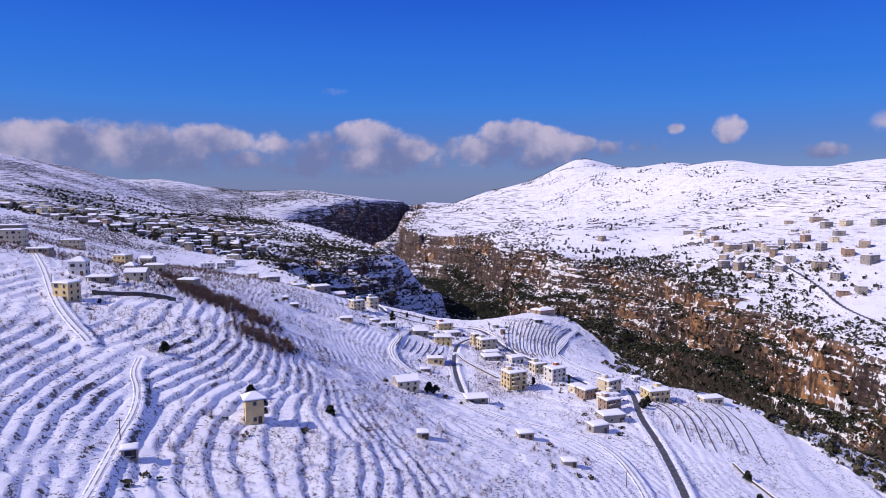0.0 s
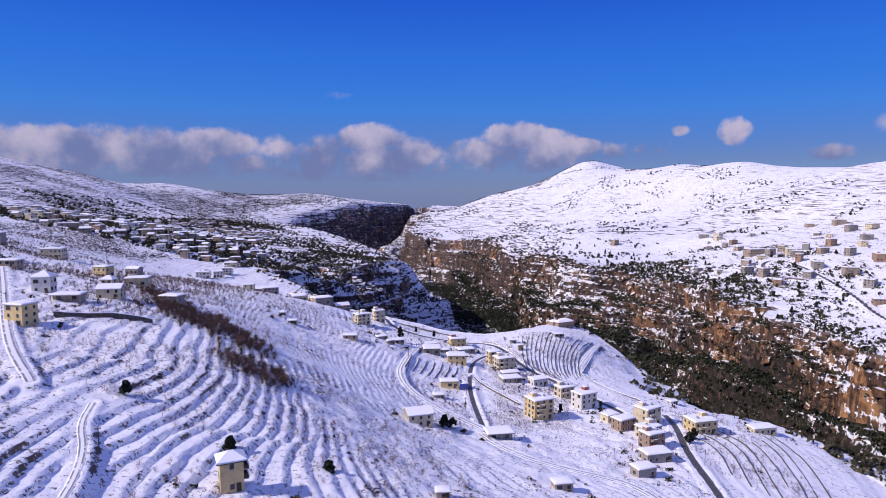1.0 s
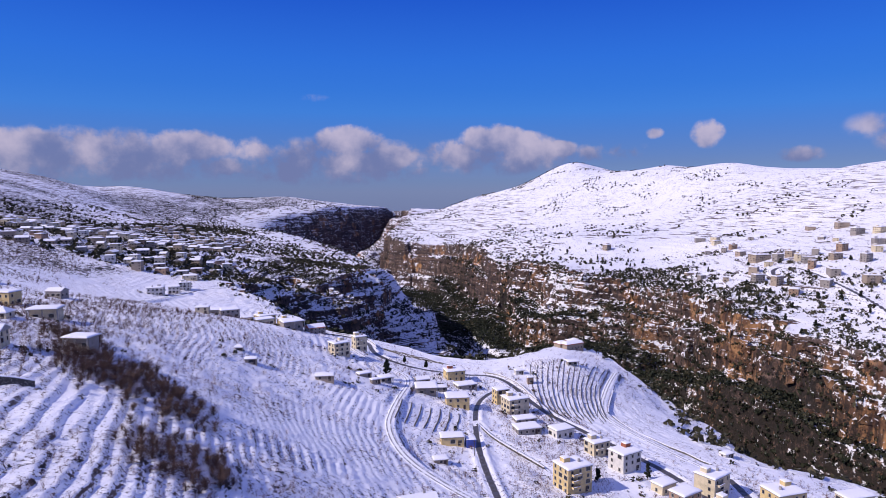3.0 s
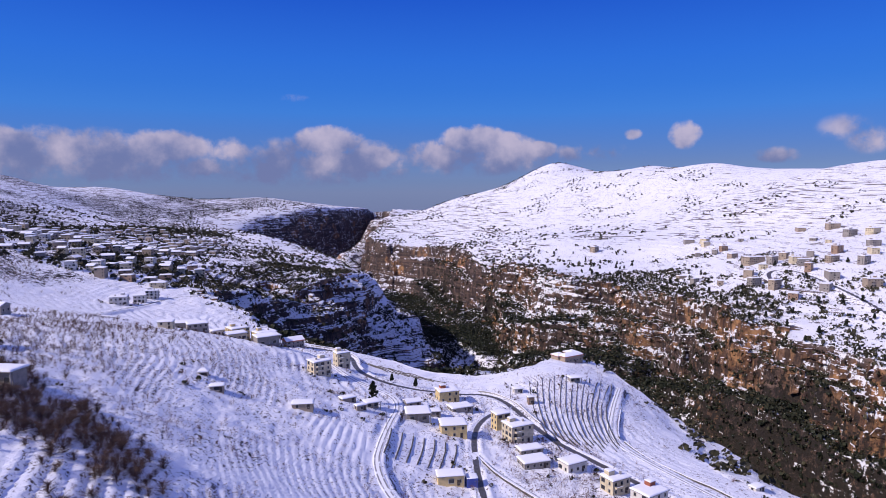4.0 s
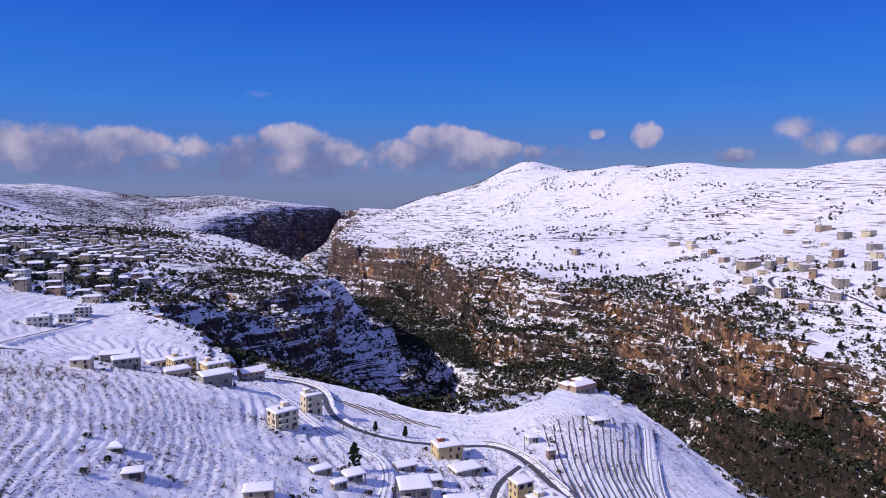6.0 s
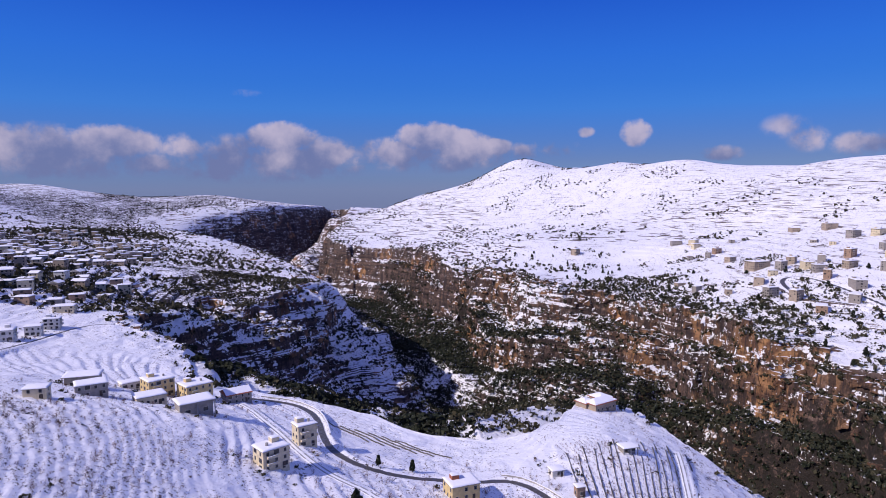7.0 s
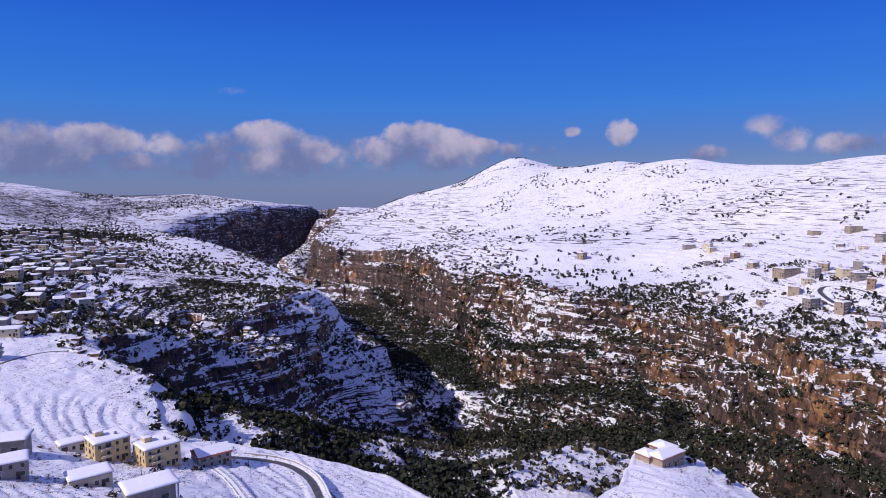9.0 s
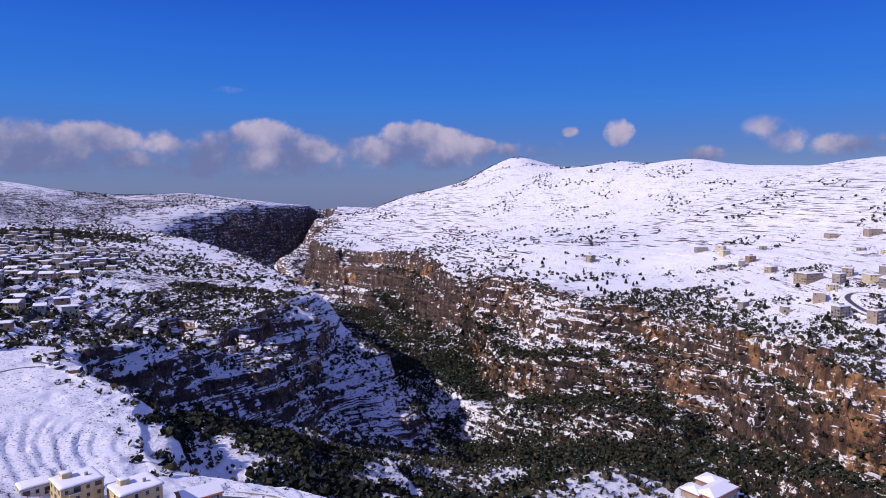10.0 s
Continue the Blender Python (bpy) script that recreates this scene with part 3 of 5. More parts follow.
def leaf_look(dark, light):
    def build(tree, shader):
        r = tree.nodes.new("ShaderNodeNewGeometry").outputs["Random Per Island"]
        n = grain(tree, place_of(tree), 0.8, 4)
        c = blend(tree, r, dark, light)
        c = blend(tree, span(tree, n, 0.62, 0.72, 0.0, 0.35), c, (0.6, 0.62, 0.66))
        wire(tree, c, shader.inputs["Base Color"])
        shader.inputs["Roughness"].default_value = 0.9
        shader.inputs["Specular IOR Level"].default_value = 0.1
    return build


def twig_look(dark, light):
    def build(tree, shader):
        r = tree.nodes.new("ShaderNodeNewGeometry").outputs["Random Per Island"]
        wire(tree, blend(tree, r, dark, light), shader.inputs["Base Color"])
        shader.inputs["Roughness"].default_value = 0.9
        shader.inputs["Specular IOR Level"].default_value = 0.1
    return build


def stone_look(tree, shader):
    pos = place_of(tree)
    v = tree.nodes.new("ShaderNodeTexVoronoi")
    wire(tree, pos, v.inputs["Vector"])
    v.inputs["Scale"].default_value = 2.4
    n = grain(tree, pos, 3.0, 4)
    c = blend(tree, n, (0.12, 0.105, 0.095), (0.32, 0.29, 0.26))
    wire(tree, blend(tree, span(tree, v.outputs["Distance"], 0.25, 0.5), c, (0.06, 0.055, 0.05)), shader.inputs["Base Color"])
    shader.inputs["Roughness"].default_value = 0.9
    relief(tree, shader, v.outputs["Distance"], 0.5, 0.08)


SNOW, GLASS = material("fresh_snow", snow_look), material("window_glass", glass_look)
ASPHALT, RUTTED = material("wet_asphalt", asphalt_look), material("rutted_snow", snowy_road_look)
SCRUB, PINE = material("scrub_leaf", leaf_look((0.022, 0.024, 0.014), (0.085, 0.075, 0.045))), material("needles", leaf_look((0.012, 0.017, 0.011), (0.042, 0.046, 0.028)))
TWIG, BARK = material("bare_twig", twig_look((0.07, 0.038, 0.038), (0.24, 0.14, 0.125))), painted("bark", (0.11, 0.085, 0.065), 0.95, 0.15, 3.0)
THICKET = material("thicket_twig", twig_look((0.06, 0.038, 0.03), (0.20, 0.13, 0.10)))
STONE, TILE = material("rubble_stone", stone_look), painted("red_tile", (0.38, 0.12, 0.06), 0.8, 0.15, 1.5)
CONCRETE, TIMBER = painted("concrete", (0.40, 0.38, 0.35), 0.9, 0.13), painted("dark_timber", (0.07, 0.05, 0.04), 0.8, 0.1)
FRAME, BLUE = painted("window_frame_paint", (0.55, 0.50, 0.42), 0.6, 0.1), painted("blue_paint", (0.06, 0.10, 0.42), 0.7, 0.1)
WALLS = {"yellow": painted("yellow_plaster", (0.72, 0.55, 0.26)), "cream": painted("cream_plaster", (0.70, 0.60, 0.40)), "grey": painted("grey_render", (0.34, 0.305, 0.27)),
         "white": painted("white_paint", (0.74, 0.71, 0.64)), "brown": painted("brown_stone", (0.36, 0.24, 0.16)), "stone": painted("village_stone", (0.40, 0.32, 0.235))}

# ---- the ground: one sheet to the horizon ----
def spread(lo, hi, fine_lo, fine_hi, step, grow_lo, grow_hi):
    """Grid lines: even between fine_lo and fine_hi, then wider and wider outwards."""
    mid = list(np.arange(fine_lo, fine_hi + 0.01, step))
    d, v = step, mid[-1]
    while v < hi:
        d *= 1 + grow_hi
        v += d
        mid.append(v)
    d, v = step, mid[0]
    while v > lo:
        d *= 1 + grow_lo
        v -= d
        mid.insert(0, v)
    return np.array(mid)


def sheet(gx, gy):
    X, Y = np.meshgrid(gx, gy)
    X = X * (1 + 0.0016 * np.maximum(0, Y - 570) + 0.002 * np.maximum(0, -Y))
    x, y = X.ravel(), Y.ravel()
    out = [land(a, b) for a, b in zip(np.array_split(x, 8), np.array_split(y, 8))]
    z, inside, deep, sheer, d_rim = (np.concatenate(k) for k in zip(*out))
    w, h = len(gx), len(gy)
    i = (np.arange(h - 1)[:, None] * w + np.arange(w - 1)[None]).ravel()
    quads = np.c_[i, i + 1, i + 1 + w, i + w].astype(np.int32)
    me = bpy.data.meshes.new("ground")
    me.vertices.add(len(x))
    me.vertices.foreach_set("co", np.c_[x, y, z].ravel())
    me.loops.add(quads.size)
    me.loops.foreach_set("vertex_index", quads.ravel())
    me.polygons.add(len(quads))
    me.polygons.foreach_set("loop_start", np.arange(0, quads.size, 4, dtype=np.int32))
    me.update(calc_edges=True)
    me.polygons.foreach_set("use_smooth", np.ones(len(quads), bool))
    wall = np.where(inside, smooth(deep, 0.0, 0.02), 0.0)
    wall = np.maximum(wall, np.where(inside, 0, np.exp(-d_rim / 40.0)) * smooth(x, 60, 160) * smooth(y, 560, 700))
    masks = {"wall": wall, "scrub": scrub_at(x, y, inside, deep, sheer, d_rim), "bare": bare_at(x, y, inside, d_rim), "rust": rust_at(x, y), "hold": np.where(inside, np.maximum(1 - sheer, 0.9 * smooth(x, 60, -10) * smooth(y, 1150, 1000) * smooth(sheer, 0.85, 0.6)) - (0.55 + 0.55 * smooth(x, -230, -150)) * smooth(y, 1150, 1280) * smooth(deep, 0.0, 0.08), 0.0)}
    for name, v in masks.items():
        me.attributes.new(name, "FLOAT", "POINT").data.foreach_set("value", np.asarray(v, np.float32))
    return me


def scrub_at(x, y, inside, deep, sheer, d_rim):
    """How thickly scrub grows: on the gorge's screes, along the rims and in patches on the plateaus."""
    patch = fbm(x, y, 90, 4, 51)
    gorge = np.where(inside, smooth(deep, 0.12, 0.42) * (0.14 + 0.6 * patch + 0.12 * sheer) * (0.5 + 0.5 * smooth(x, -40, 60)) + 0.03, 0.0)
    east = np.where(inside, 0.0, np.exp(-d_rim / 80.0)) * (0.3 + 0.5 * patch) * smooth(y, 500, 700)
    west = smooth(x, -110, -190) * smooth(y, 690, 800) * np.where(inside, 0, 1) * (0.47 + 0.5 * patch)
    slope = smooth(x, -95, -190) * smooth(y, 250, 360) * smooth(patch, -0.35, 0.3) * np.where(inside, 0, 0.52) * np.maximum(smooth(y, 500, 440), smooth(x, -255, -290))
    fields = smooth(x, 150, 110) * smooth(y, 560, 500) * smooth(fbm(x, y, 48, 3, 95), 0.0, 0.3) * np.where(inside, 0, 0.26)
    # the wood's dark litter also darkens slopes where it stands in for shade
    return np.clip(gorge + east + np.maximum(np.maximum(west, slope), fields) + 0.26 * wood_and_shade_at(x, y, inside, deep), 0, 0.62)


def rust_at(x, y):
    """Where iron stains the limestone ochre and red."""
    total = np.zeros(x.shape)
    for line, reach in ((RED_BLOCKS, 16), (WEST_FOOT, 12), (EAST_FOOT[3:8], 22), (EAST_LEDGE[4:10], 14), (RAMP[2:], 26), (EAST_LEDGE[2:4], 18)):
        total = np.maximum(total, np.exp(-(to_line(x, y, line)[0] / reach) ** 2))
    return total * smooth(fbm(x, y, 40, 3, 57), -0.45, 0.1)


def wood_and_shade_at(x, y, inside, deep):
    """Dense evergreen wood on the lower slopes of the gorge, in parts added to stand in for shade."""
    # real wood mid-slope; its near and far ends are added to darken shaded slopes
    east = np.maximum(smooth(deep, 0.3, 0.42), smooth(deep, 0.2, 0.35) * smooth(y, 1080, 1160)) * smooth(x + 0.2 * (y - 1000), -10, 60) * smooth(x, 345, 300) * smooth(y, 430, 520) * smooth(y, 1640, 1540) * np.maximum(smooth(fbm(x, y, 55, 3, 98), -0.5, -0.15), smooth(y, 1080, 1160))
    # shaded scrub below the bench, thickened with trees in place of its shade
    foot = smooth(deep, 0.03, 0.08) * smooth(x, -150, -128) * smooth(x, 35, -5) * smooth(y, 540, 556) * smooth(y, 760, 700) * smooth(fbm(x, y, 26, 3, 94), -0.25, 0.05)
    return np.where(inside, np.maximum(east, foot), 0.0)


def bare_at(x, y, inside, d_rim):
    far = np.where(x < 0, smooth(y, 690, 800), smooth(y, 560, 700))
    some = smooth(fbm(x, y, 60 + 150 * far, 3, 52) + 0.25 * far, -0.35, 0.25) * (0.2 + 0.8 * far)
    some = some * (1 - 0.5 * smooth(x, 150, 220) * smooth(y, 1400, 1100))
    some = some * (1 - 0.6 * smooth(x, 120, 320) * smooth(y, 1300, 1650))
    return np.clip(np.maximum(some, 0.75 * smooth(x, -300, -600)), 0, 1)


GX = np.r_[spread(-700, 60, -130, 60, 0.78, 0.012, 1.0)[:-1], spread(60, 128, 60, 60.1, 0.8, 1.0, 0.0095)[1:]]
GX = np.r_[GX, spread(GX[-1] + 1.5, 700, GX[-1] + 1.5, 262, 1.5, 0.0, 0.014)]
GX = np.unique(GX[np.r_[True, np.diff(GX) > 0.3]])
GY = np.r_[spread(-900, 329, 116, 329, 0.78, 0.06, 1.0)[:-1], np.arange(329.9, 570, 1.3), spread(571.2, 4800, 571.2, 1020, 1.65, 0.0, 0.0125)]
ground = new("ground", sheet(GX, GY))
ground.data.materials.append(GROUND)
tagged(ground, "snow-covered terraced hillsides cut by a deep rocky gorge", "ground", kind="structure")

# ---- roads, laid on the ground ----
def mesh_of(name, verts, faces, mat, smooth_it=False):
    me = bpy.data.meshes.new(name)
    me.from_pydata([tuple(map(float, v)) for v in verts], [], faces)
    me.update()
    if smooth_it:
        me.polygons.foreach_set("use_smooth", [True] * len(me.polygons))
    me.materials.append(mat)
    return me


def ribbon(name, line, half, mat, label, lift=0.07, skirt=0.5):
    p = np.array(line)
    seg = np.hypot(*np.diff(p[:, :2], axis=0).T)
    s = np.r_[0, np.cumsum(seg)]
    at = np.arange(0, s[-1], 1.5)
    q = np.c_[[np.interp(at, s, p[:, k]) for k in range(3)]].T
    tang = np.gradient(q[:, :2], axis=0)
    tang /= np.linalg.norm(tang, axis=1)[:, None]
    side = np.c_[tang[:, 1], -tang[:, 0]]
    cols = [-1.12, -1.0, -0.6, -0.2, 0.2, 0.6, 1.0, 1.12]
    verts, across = [], []
    for i in range(len(q)):
        for c in cols:
            rim = abs(c) > 1.05
            w = half * (c if not rim else math.copysign(1.04, c))
            verts.append((q[i, 0] + side[i, 0] * w, q[i, 1] + side[i, 1] * w, q[i, 2] + lift - 0.03 * c * c - (skirt if rim else 0)))
            across.append(c)
    n = len(cols)
    faces = [(i * n + k, i * n + k + 1, (i + 1) * n + k + 1, (i + 1) * n + k) for i in range(len(q) - 1) for k in range(n - 1)]
    me = mesh_of(name, verts, faces, mat, True)
    me.attributes.new("across", "FLOAT", "POINT").data.foreach_set("value", np.array(across, np.float32))
    return tagged(new(name, me), label, "road", kind="structure")


for road_name, (road_half, road_kind, _) in ROADS.items():
    if road_kind == "asphalt":
        ribbon(road_name, ROAD_LINES[road_name], road_half, ASPHALT, "ploughed wet asphalt road between banks of snow")
    else:
        ribbon(road_name, ROAD_LINES[road_name], road_half, RUTTED, "snow-covered lane with two dark wheel ruts")


def wall_along(name, pts, height, thick, mat, label, coping=True):
    """A free-standing wall with a snowy coping along a line of places on the ground."""
    p = rounded(pts, 1)
    z = land(p[:, 0], p[:, 1])[0]
    tang = np.gradient(p, axis=0)
    tang /= np.linalg.norm(tang, axis=1)[:, None]
    side = np.c_[tang[:, 1], -tang[:, 0]] * thick / 2
    base = tagged(new(name), label, "wall", kind="structure")
    for part_name, lo, hi, wide, m in (("wall_face", -1.0, height, 1.0, mat), ("snow_coping", height + 0.004, height + 0.22, 1.3, SNOW)):
        if part_name == "snow_coping" and not coping:
            continue
        verts, faces = [], []
        for i in range(len(p)):
            for sx, zz in ((-1, lo), (-1, hi), (1, hi), (1, lo)):
                verts.append((p[i, 0] + sx * wide * side[i, 0], p[i, 1] + sx * wide * side[i, 1], z[i] + zz))
        for i in range(len(p) - 1):
            for k in range(4):
                a, b = i * 4 + k, i * 4 + (k + 1) % 4
                faces.append((a, b, b + 4, a + 4))
        faces += [(0, 1, 2, 3), tuple(len(verts) - 4 + k for k in (3, 2, 1, 0))]
        ob = new(part_name, mesh_of(part_name, verts, faces, m))
        ob.parent = base
    return base


wall_along("garden_wall", [(-140, 255), (-128, 262), (-112, 268)], 1.6, 0.5, STONE, "long dark rubble retaining wall below the hillside houses")
wall_along("parapet_wall", [(76, 408), (78, 396), (83, 381), (90, 364), (97, 347)], 0.7, 0.4, STONE, "low stone parapet beside the rim road")
wall_along("parapet_wall", [(89, 452), (79, 426), (75, 412)], 0.7, 0.4, STONE, "low stone parapet beside the rim road")
wall_along("parapet_wall", [(112, 240), (113, 225), (116, 212), (120, 200)], 0.9, 0.4, STONE, "curved stone parapet on the snowfield")
wall_along("parapet_wall", [(41, 418), (38, 432), (34, 446), (27, 457), (18, 461)], 0.6, 0.4, CONCRETE, "low concrete parapet on the outside of the bend")
wall_along("parapet_wall", [(-44, 490), (-47, 516), (-52, 538), (-63, 551), (-80, 554)], 0.6, 0.4, CONCRETE, "low concrete parapet on the outside of the bend")
wall_along("field_wall", [(9, 368), (13, 357), (21, 345), (29, 333)], 0.8, 0.4, STONE, "low rubble wall between a lane and the orchard")


# ---- dry-stone terrace walls that follow the contours ----
def contour(x, y, length, step=3.0):
    """A line of equal height through a place, length metres to both sides."""
    line = [(x, y)]
    for s in (1, -1):
        px, py, run = x, y, []
        while len(run) * step < length:
            e = 4.0
            gx = float(upper(np.array([px + e]), np.array([py]))[0] - upper(np.array([px - e]), np.array([py]))[0])
            gy = float(upper(np.array([px]), np.array([py + e]))[0] - upper(np.array([px]), np.array([py - e]))[0])
            n = math.hypot(gx, gy) + 1e-9
            px, py = px - s * gy / n * step, py + s * gx / n * step
            run.append((px, py))
        line = line + run if s > 0 else run[::-1] + line
    return line


for k in range(15):
    s = k / 14
    fan = [(43 + 29 * s, 386 + 9 * s + 4 * (k % 3)), (41 + 32 * s, 408 + 6 * s), (42 + 37 * s, 436 + 10 * s), (44 + 45 * s, 456 + 12 * s), (47 + 53 * s, 476 + 24 * s - 5 * (k % 2))]
    wall_along("terrace_wall", fan, 0.28 + 0.05 * (k % 3), 0.28, STONE, "dark dry-stone terrace wall curving round the vineyard slope", False)
for k in range(8):
    wall_along("terrace_wall", contour(102 + 5.2 * k, 285 - 2 * (k % 3), 20 + 5 * (k % 4)), 0.25 + 0.06 * (k % 2), 0.3, STONE, "dark dry-stone terrace wall on the open snowfield", False)
for k in range(7):
    wall_along("terrace_wall", contour(-25 + 4.0 * k, 368, 11), 0.35, 0.4, STONE, "short dark terrace wall between the lanes", False)
for k in range(6):
    wall_along("terrace_wall", contour(-38 + 6.0 * k, 506 - 3 * k, 15), 0.35, 0.4, STONE, "short dark terrace wall above the gorge", False)

# ---- crags that stand out of the gorge walls ----
def crags(count, box, gap, seed, keep):
    rng = np.random.RandomState(seed)
    pts = []
    while len(pts) < count:
        a = np.c_[rng.uniform(box[0], box[2], 4000), rng.uniform(box[1], box[3], 4000)]
        pts += a[keep(a[:, 0], a[:, 1]) > rng.uniform(0, 1, 4000)].tolist()
    p = np.array(pts[:count])
    z = land(p[:, 0], p[:, 1])[0]
    e = 6.0
    gx = land(p[:, 0] + e, p[:, 1], False)[0] - land(p[:, 0] - e, p[:, 1], False)[0]
    gy = land(p[:, 0], p[:, 1] + e, False)[0] - land(p[:, 0], p[:, 1] - e, False)[0]
    n = np.hypot(gx, gy) + 1e-6
    out, along = np.c_[-gx / n, -gy / n], np.c_[-gy / n, gx / n]
    size = rng.uniform(0.5, 1.0, count) ** 2
    lx, ly, lz = 3 + 9 * size, 2.5 + 4.5 * size, 2.0 + 6.0 * size * rng.uniform(0.5, 1.2, count)
    corners = []
    for sx, sy, sz in ((-1, -1, -1), (1, -1, -1), (1, 1, -1), (-1, 1, -1), (-1, -1, 1), (1, -1, 1), (1, 1, 1), (-1, 1, 1)):
        j = rng.uniform(0.45, 1.35, (count, 3))
        k = rng.uniform(0.25, 0.95, count) if sz > 0 else 1.0
        xy = p + along * (sx * lx * 0.5 * j[:, 0] * k)[:, None] + out * (sy * ly * 0.5 * j[:, 1] * k)[:, None]
        corners.append(np.c_[xy, z + sz * lz * 0.5 * j[:, 2] * (0.75 if sz > 0 else 1.4) - 0.06 * lz])
    v = np.stack(corners, 1).reshape(-1, 3)
    f = (np.arange(count)[:, None, None] * 8 + np.array([[0, 3, 2, 1], [4, 5, 6, 7], [0, 1, 5, 4], [1, 2, 6, 5], [2, 3, 7, 6], [3, 0, 4, 7]])[None]).reshape(-1, 4)
    return v, f


def crag_keep(x, y):
    _, inside, deep, sheer, _ = land(x, y, False)
    return np.where(inside, smooth(deep, 0.0, 0.02) * (1 - smooth(deep, 0.35, 0.7)) * sheer, 0) * (0.25 + 0.75 * smooth(fbm(x, y, 40, 3, 99), -0.2, 0.3))


for box, count, seed in (((180, 420, 370, 1000), 800, 1), ((40, 950, 270, 1750), 600, 2), ((-210, 640, -70, 1100), 150, 3)):
    v, f = crags(count, box, 0, seed, crag_keep)
    cm = mesh_of("crags", v, [tuple(q) for q in f.tolist()], GROUND)
    for name, value in (("wall", 1.0), ("scrub", 0.1), ("bare", 0.0), ("rust", 0.5), ("hold", 0.0)):
        cm.attributes.new(name, "FLOAT", "POINT").data.foreach_set("value", np.full(len(v), value, np.float32))
    tagged(new("crags", cm), "weathered ochre limestone crags with snow on their ledges", "rocks", kind="stuff")

# ---- houses ----
def part(name, me, parent, at=(0, 0, 0), turn=0.0, label=""):
    ob = new(name, me)
    ob.parent = parent
    ob.location, ob.rotation_euler = at, (0, 0, turn)
    if label:
        ob["label"] = label
    return ob


def boxes(name, items, mat, bevel=0.0):
    """One mesh of boxes given as (x0, y0, z0, x1, y1, z1)."""
    b = bmesh.new()
    for x0, y0, z0, x1, y1, z1 in items:
        m = Matrix.Translation(((x0 + x1) / 2, (y0 + y1) / 2, (z0 + z1) / 2)) @ Matrix.Diagonal((x1 - x0, y1 - y0, z1 - z0, 1))
        bmesh.ops.create_cube(b, size=1, matrix=m)
    if bevel:
        bmesh.ops.bevel(b, geom=b.edges[:], offset=bevel, segments=1, affect="EDGES")
    me = bpy.data.meshes.new(name)
    b.to_mesh(me)
    b.free()
    me.materials.append(mat)
    return me


SNOW_CAPS = {}


def snow_cap(w, d, thick, seed):
    """A pillow of snow with rounded, uneven edges, its underside at zero."""
    key = (round(w, 1), round(d, 1), round(thick, 2), seed % 5)
    if key in SNOW_CAPS:
        return SNOW_CAPS[key]
    nx, ny = max(5, min(12, int(w / 1.2))), max(5, min(12, int(d / 1.2)))
    us = np.r_[0, 0.035, np.linspace(0.1, 0.9, nx - 3), 0.965, 1]
    vs = np.r_[0, 0.035, np.linspace(0.1, 0.9, ny - 3), 0.965, 1]
    verts, faces = [], []
    for v in vs:
        for u in us:
            e = min(u, 1 - u) * w, min(v, 1 - v) * d
            k = (1 - math.exp(-e[0] / 0.22)) * (1 - math.exp(-e[1] / 0.22))
            n = float(fbm(np.array([u * w + 13 * seed]), np.array([v * d + 7 * seed]), 3.0, 3, 71)[0])
            verts.append(((u - 0.5) * w + 0.12 * n * (e[0] < 0.1), (v - 0.5) * d + 0.12 * n * (e[1] < 0.1), thick * (0.25 + 0.75 * k) * (1 + 0.35 * n)))
    n = len(us)
    faces = [(j * n + i, j * n + i + 1, (j + 1) * n + i + 1, (j + 1) * n + i) for j in range(len(vs) - 1) for i in range(n - 1)]
    top = len(verts)
    ring = [i for i in range(n)] + [j * n + n - 1 for j in range(1, len(vs))] + [(len(vs) - 1) * n + i for i in range(n - 2, -1, -1)] + [j * n for j in range(len(vs) - 2, 0, -1)]
    for i in ring:
        verts.append((verts[i][0], verts[i][1], 0.0))
    for k in range(len(ring)):
        a, b = ring[k], ring[(k + 1) % len(ring)]
        faces.append((b, a, top + k, top + (k + 1) % len(ring)))
    SNOW_CAPS[key] = mesh_of("snow_cap", verts, faces, SNOW, True)
    return SNOW_CAPS[key]


def sloped(name, w, d, rise, mat, thick=0.2, hip=0.0, lift=0.0):
    """A gable roof along x (hip 0) or a hip roof whose ridge is shortened by hip at both ends."""
    r = max(w / 2 - hip, 0.02)
    low = [(-w / 2, -d / 2, lift), (w / 2, -d / 2, lift), (w / 2, d / 2, lift), (-w / 2, d / 2, lift)]
    up = [(x, y, z + thick) for x, y, z in low] + [(-r, 0, lift + rise + thick), (r, 0, lift + rise + thick)]
    faces = [(0, 3, 2, 1), (0, 1, 5, 4), (1, 2, 6, 5), (2, 3, 7, 6), (3, 0, 4, 7), (4, 5, 9, 8), (6, 7, 8, 9), (5, 6, 9), (7, 4, 8)]
    return mesh_of(name, low + up, faces, mat)


def ring_box(w, h, t, depth):
    return [(-w / 2 - t, -depth, -t, -w / 2, 0.03, h + t), (w / 2, -depth, -t, w / 2 + t, 0.03, h + t), (-w / 2, -depth, h, w / 2, 0.03, h + t), (-w / 2 - t, -depth - 0.08, -t, w / 2 + t, 0.03, 0)]


WIN_FRAME, WIN_PANE = boxes("window_frame", ring_box(0.9, 1.15, 0.1, 0.07), FRAME), boxes("pane", [(-0.45, -0.02, 0, 0.45, 0.06, 1.15)], GLASS)
DOOR = boxes("door", [(-0.5, -0.05, 0, 0.5, 0.05, 2.0)], TIMBER)
BIG_PANE = boxes("pane", [(-0.9, -0.02, 0, 0.9, 0.06, 1.4)], GLASS)
BIG_FRAME = boxes("window_frame", ring_box(1.8, 1.4, 0.12, 0.07), FRAME)


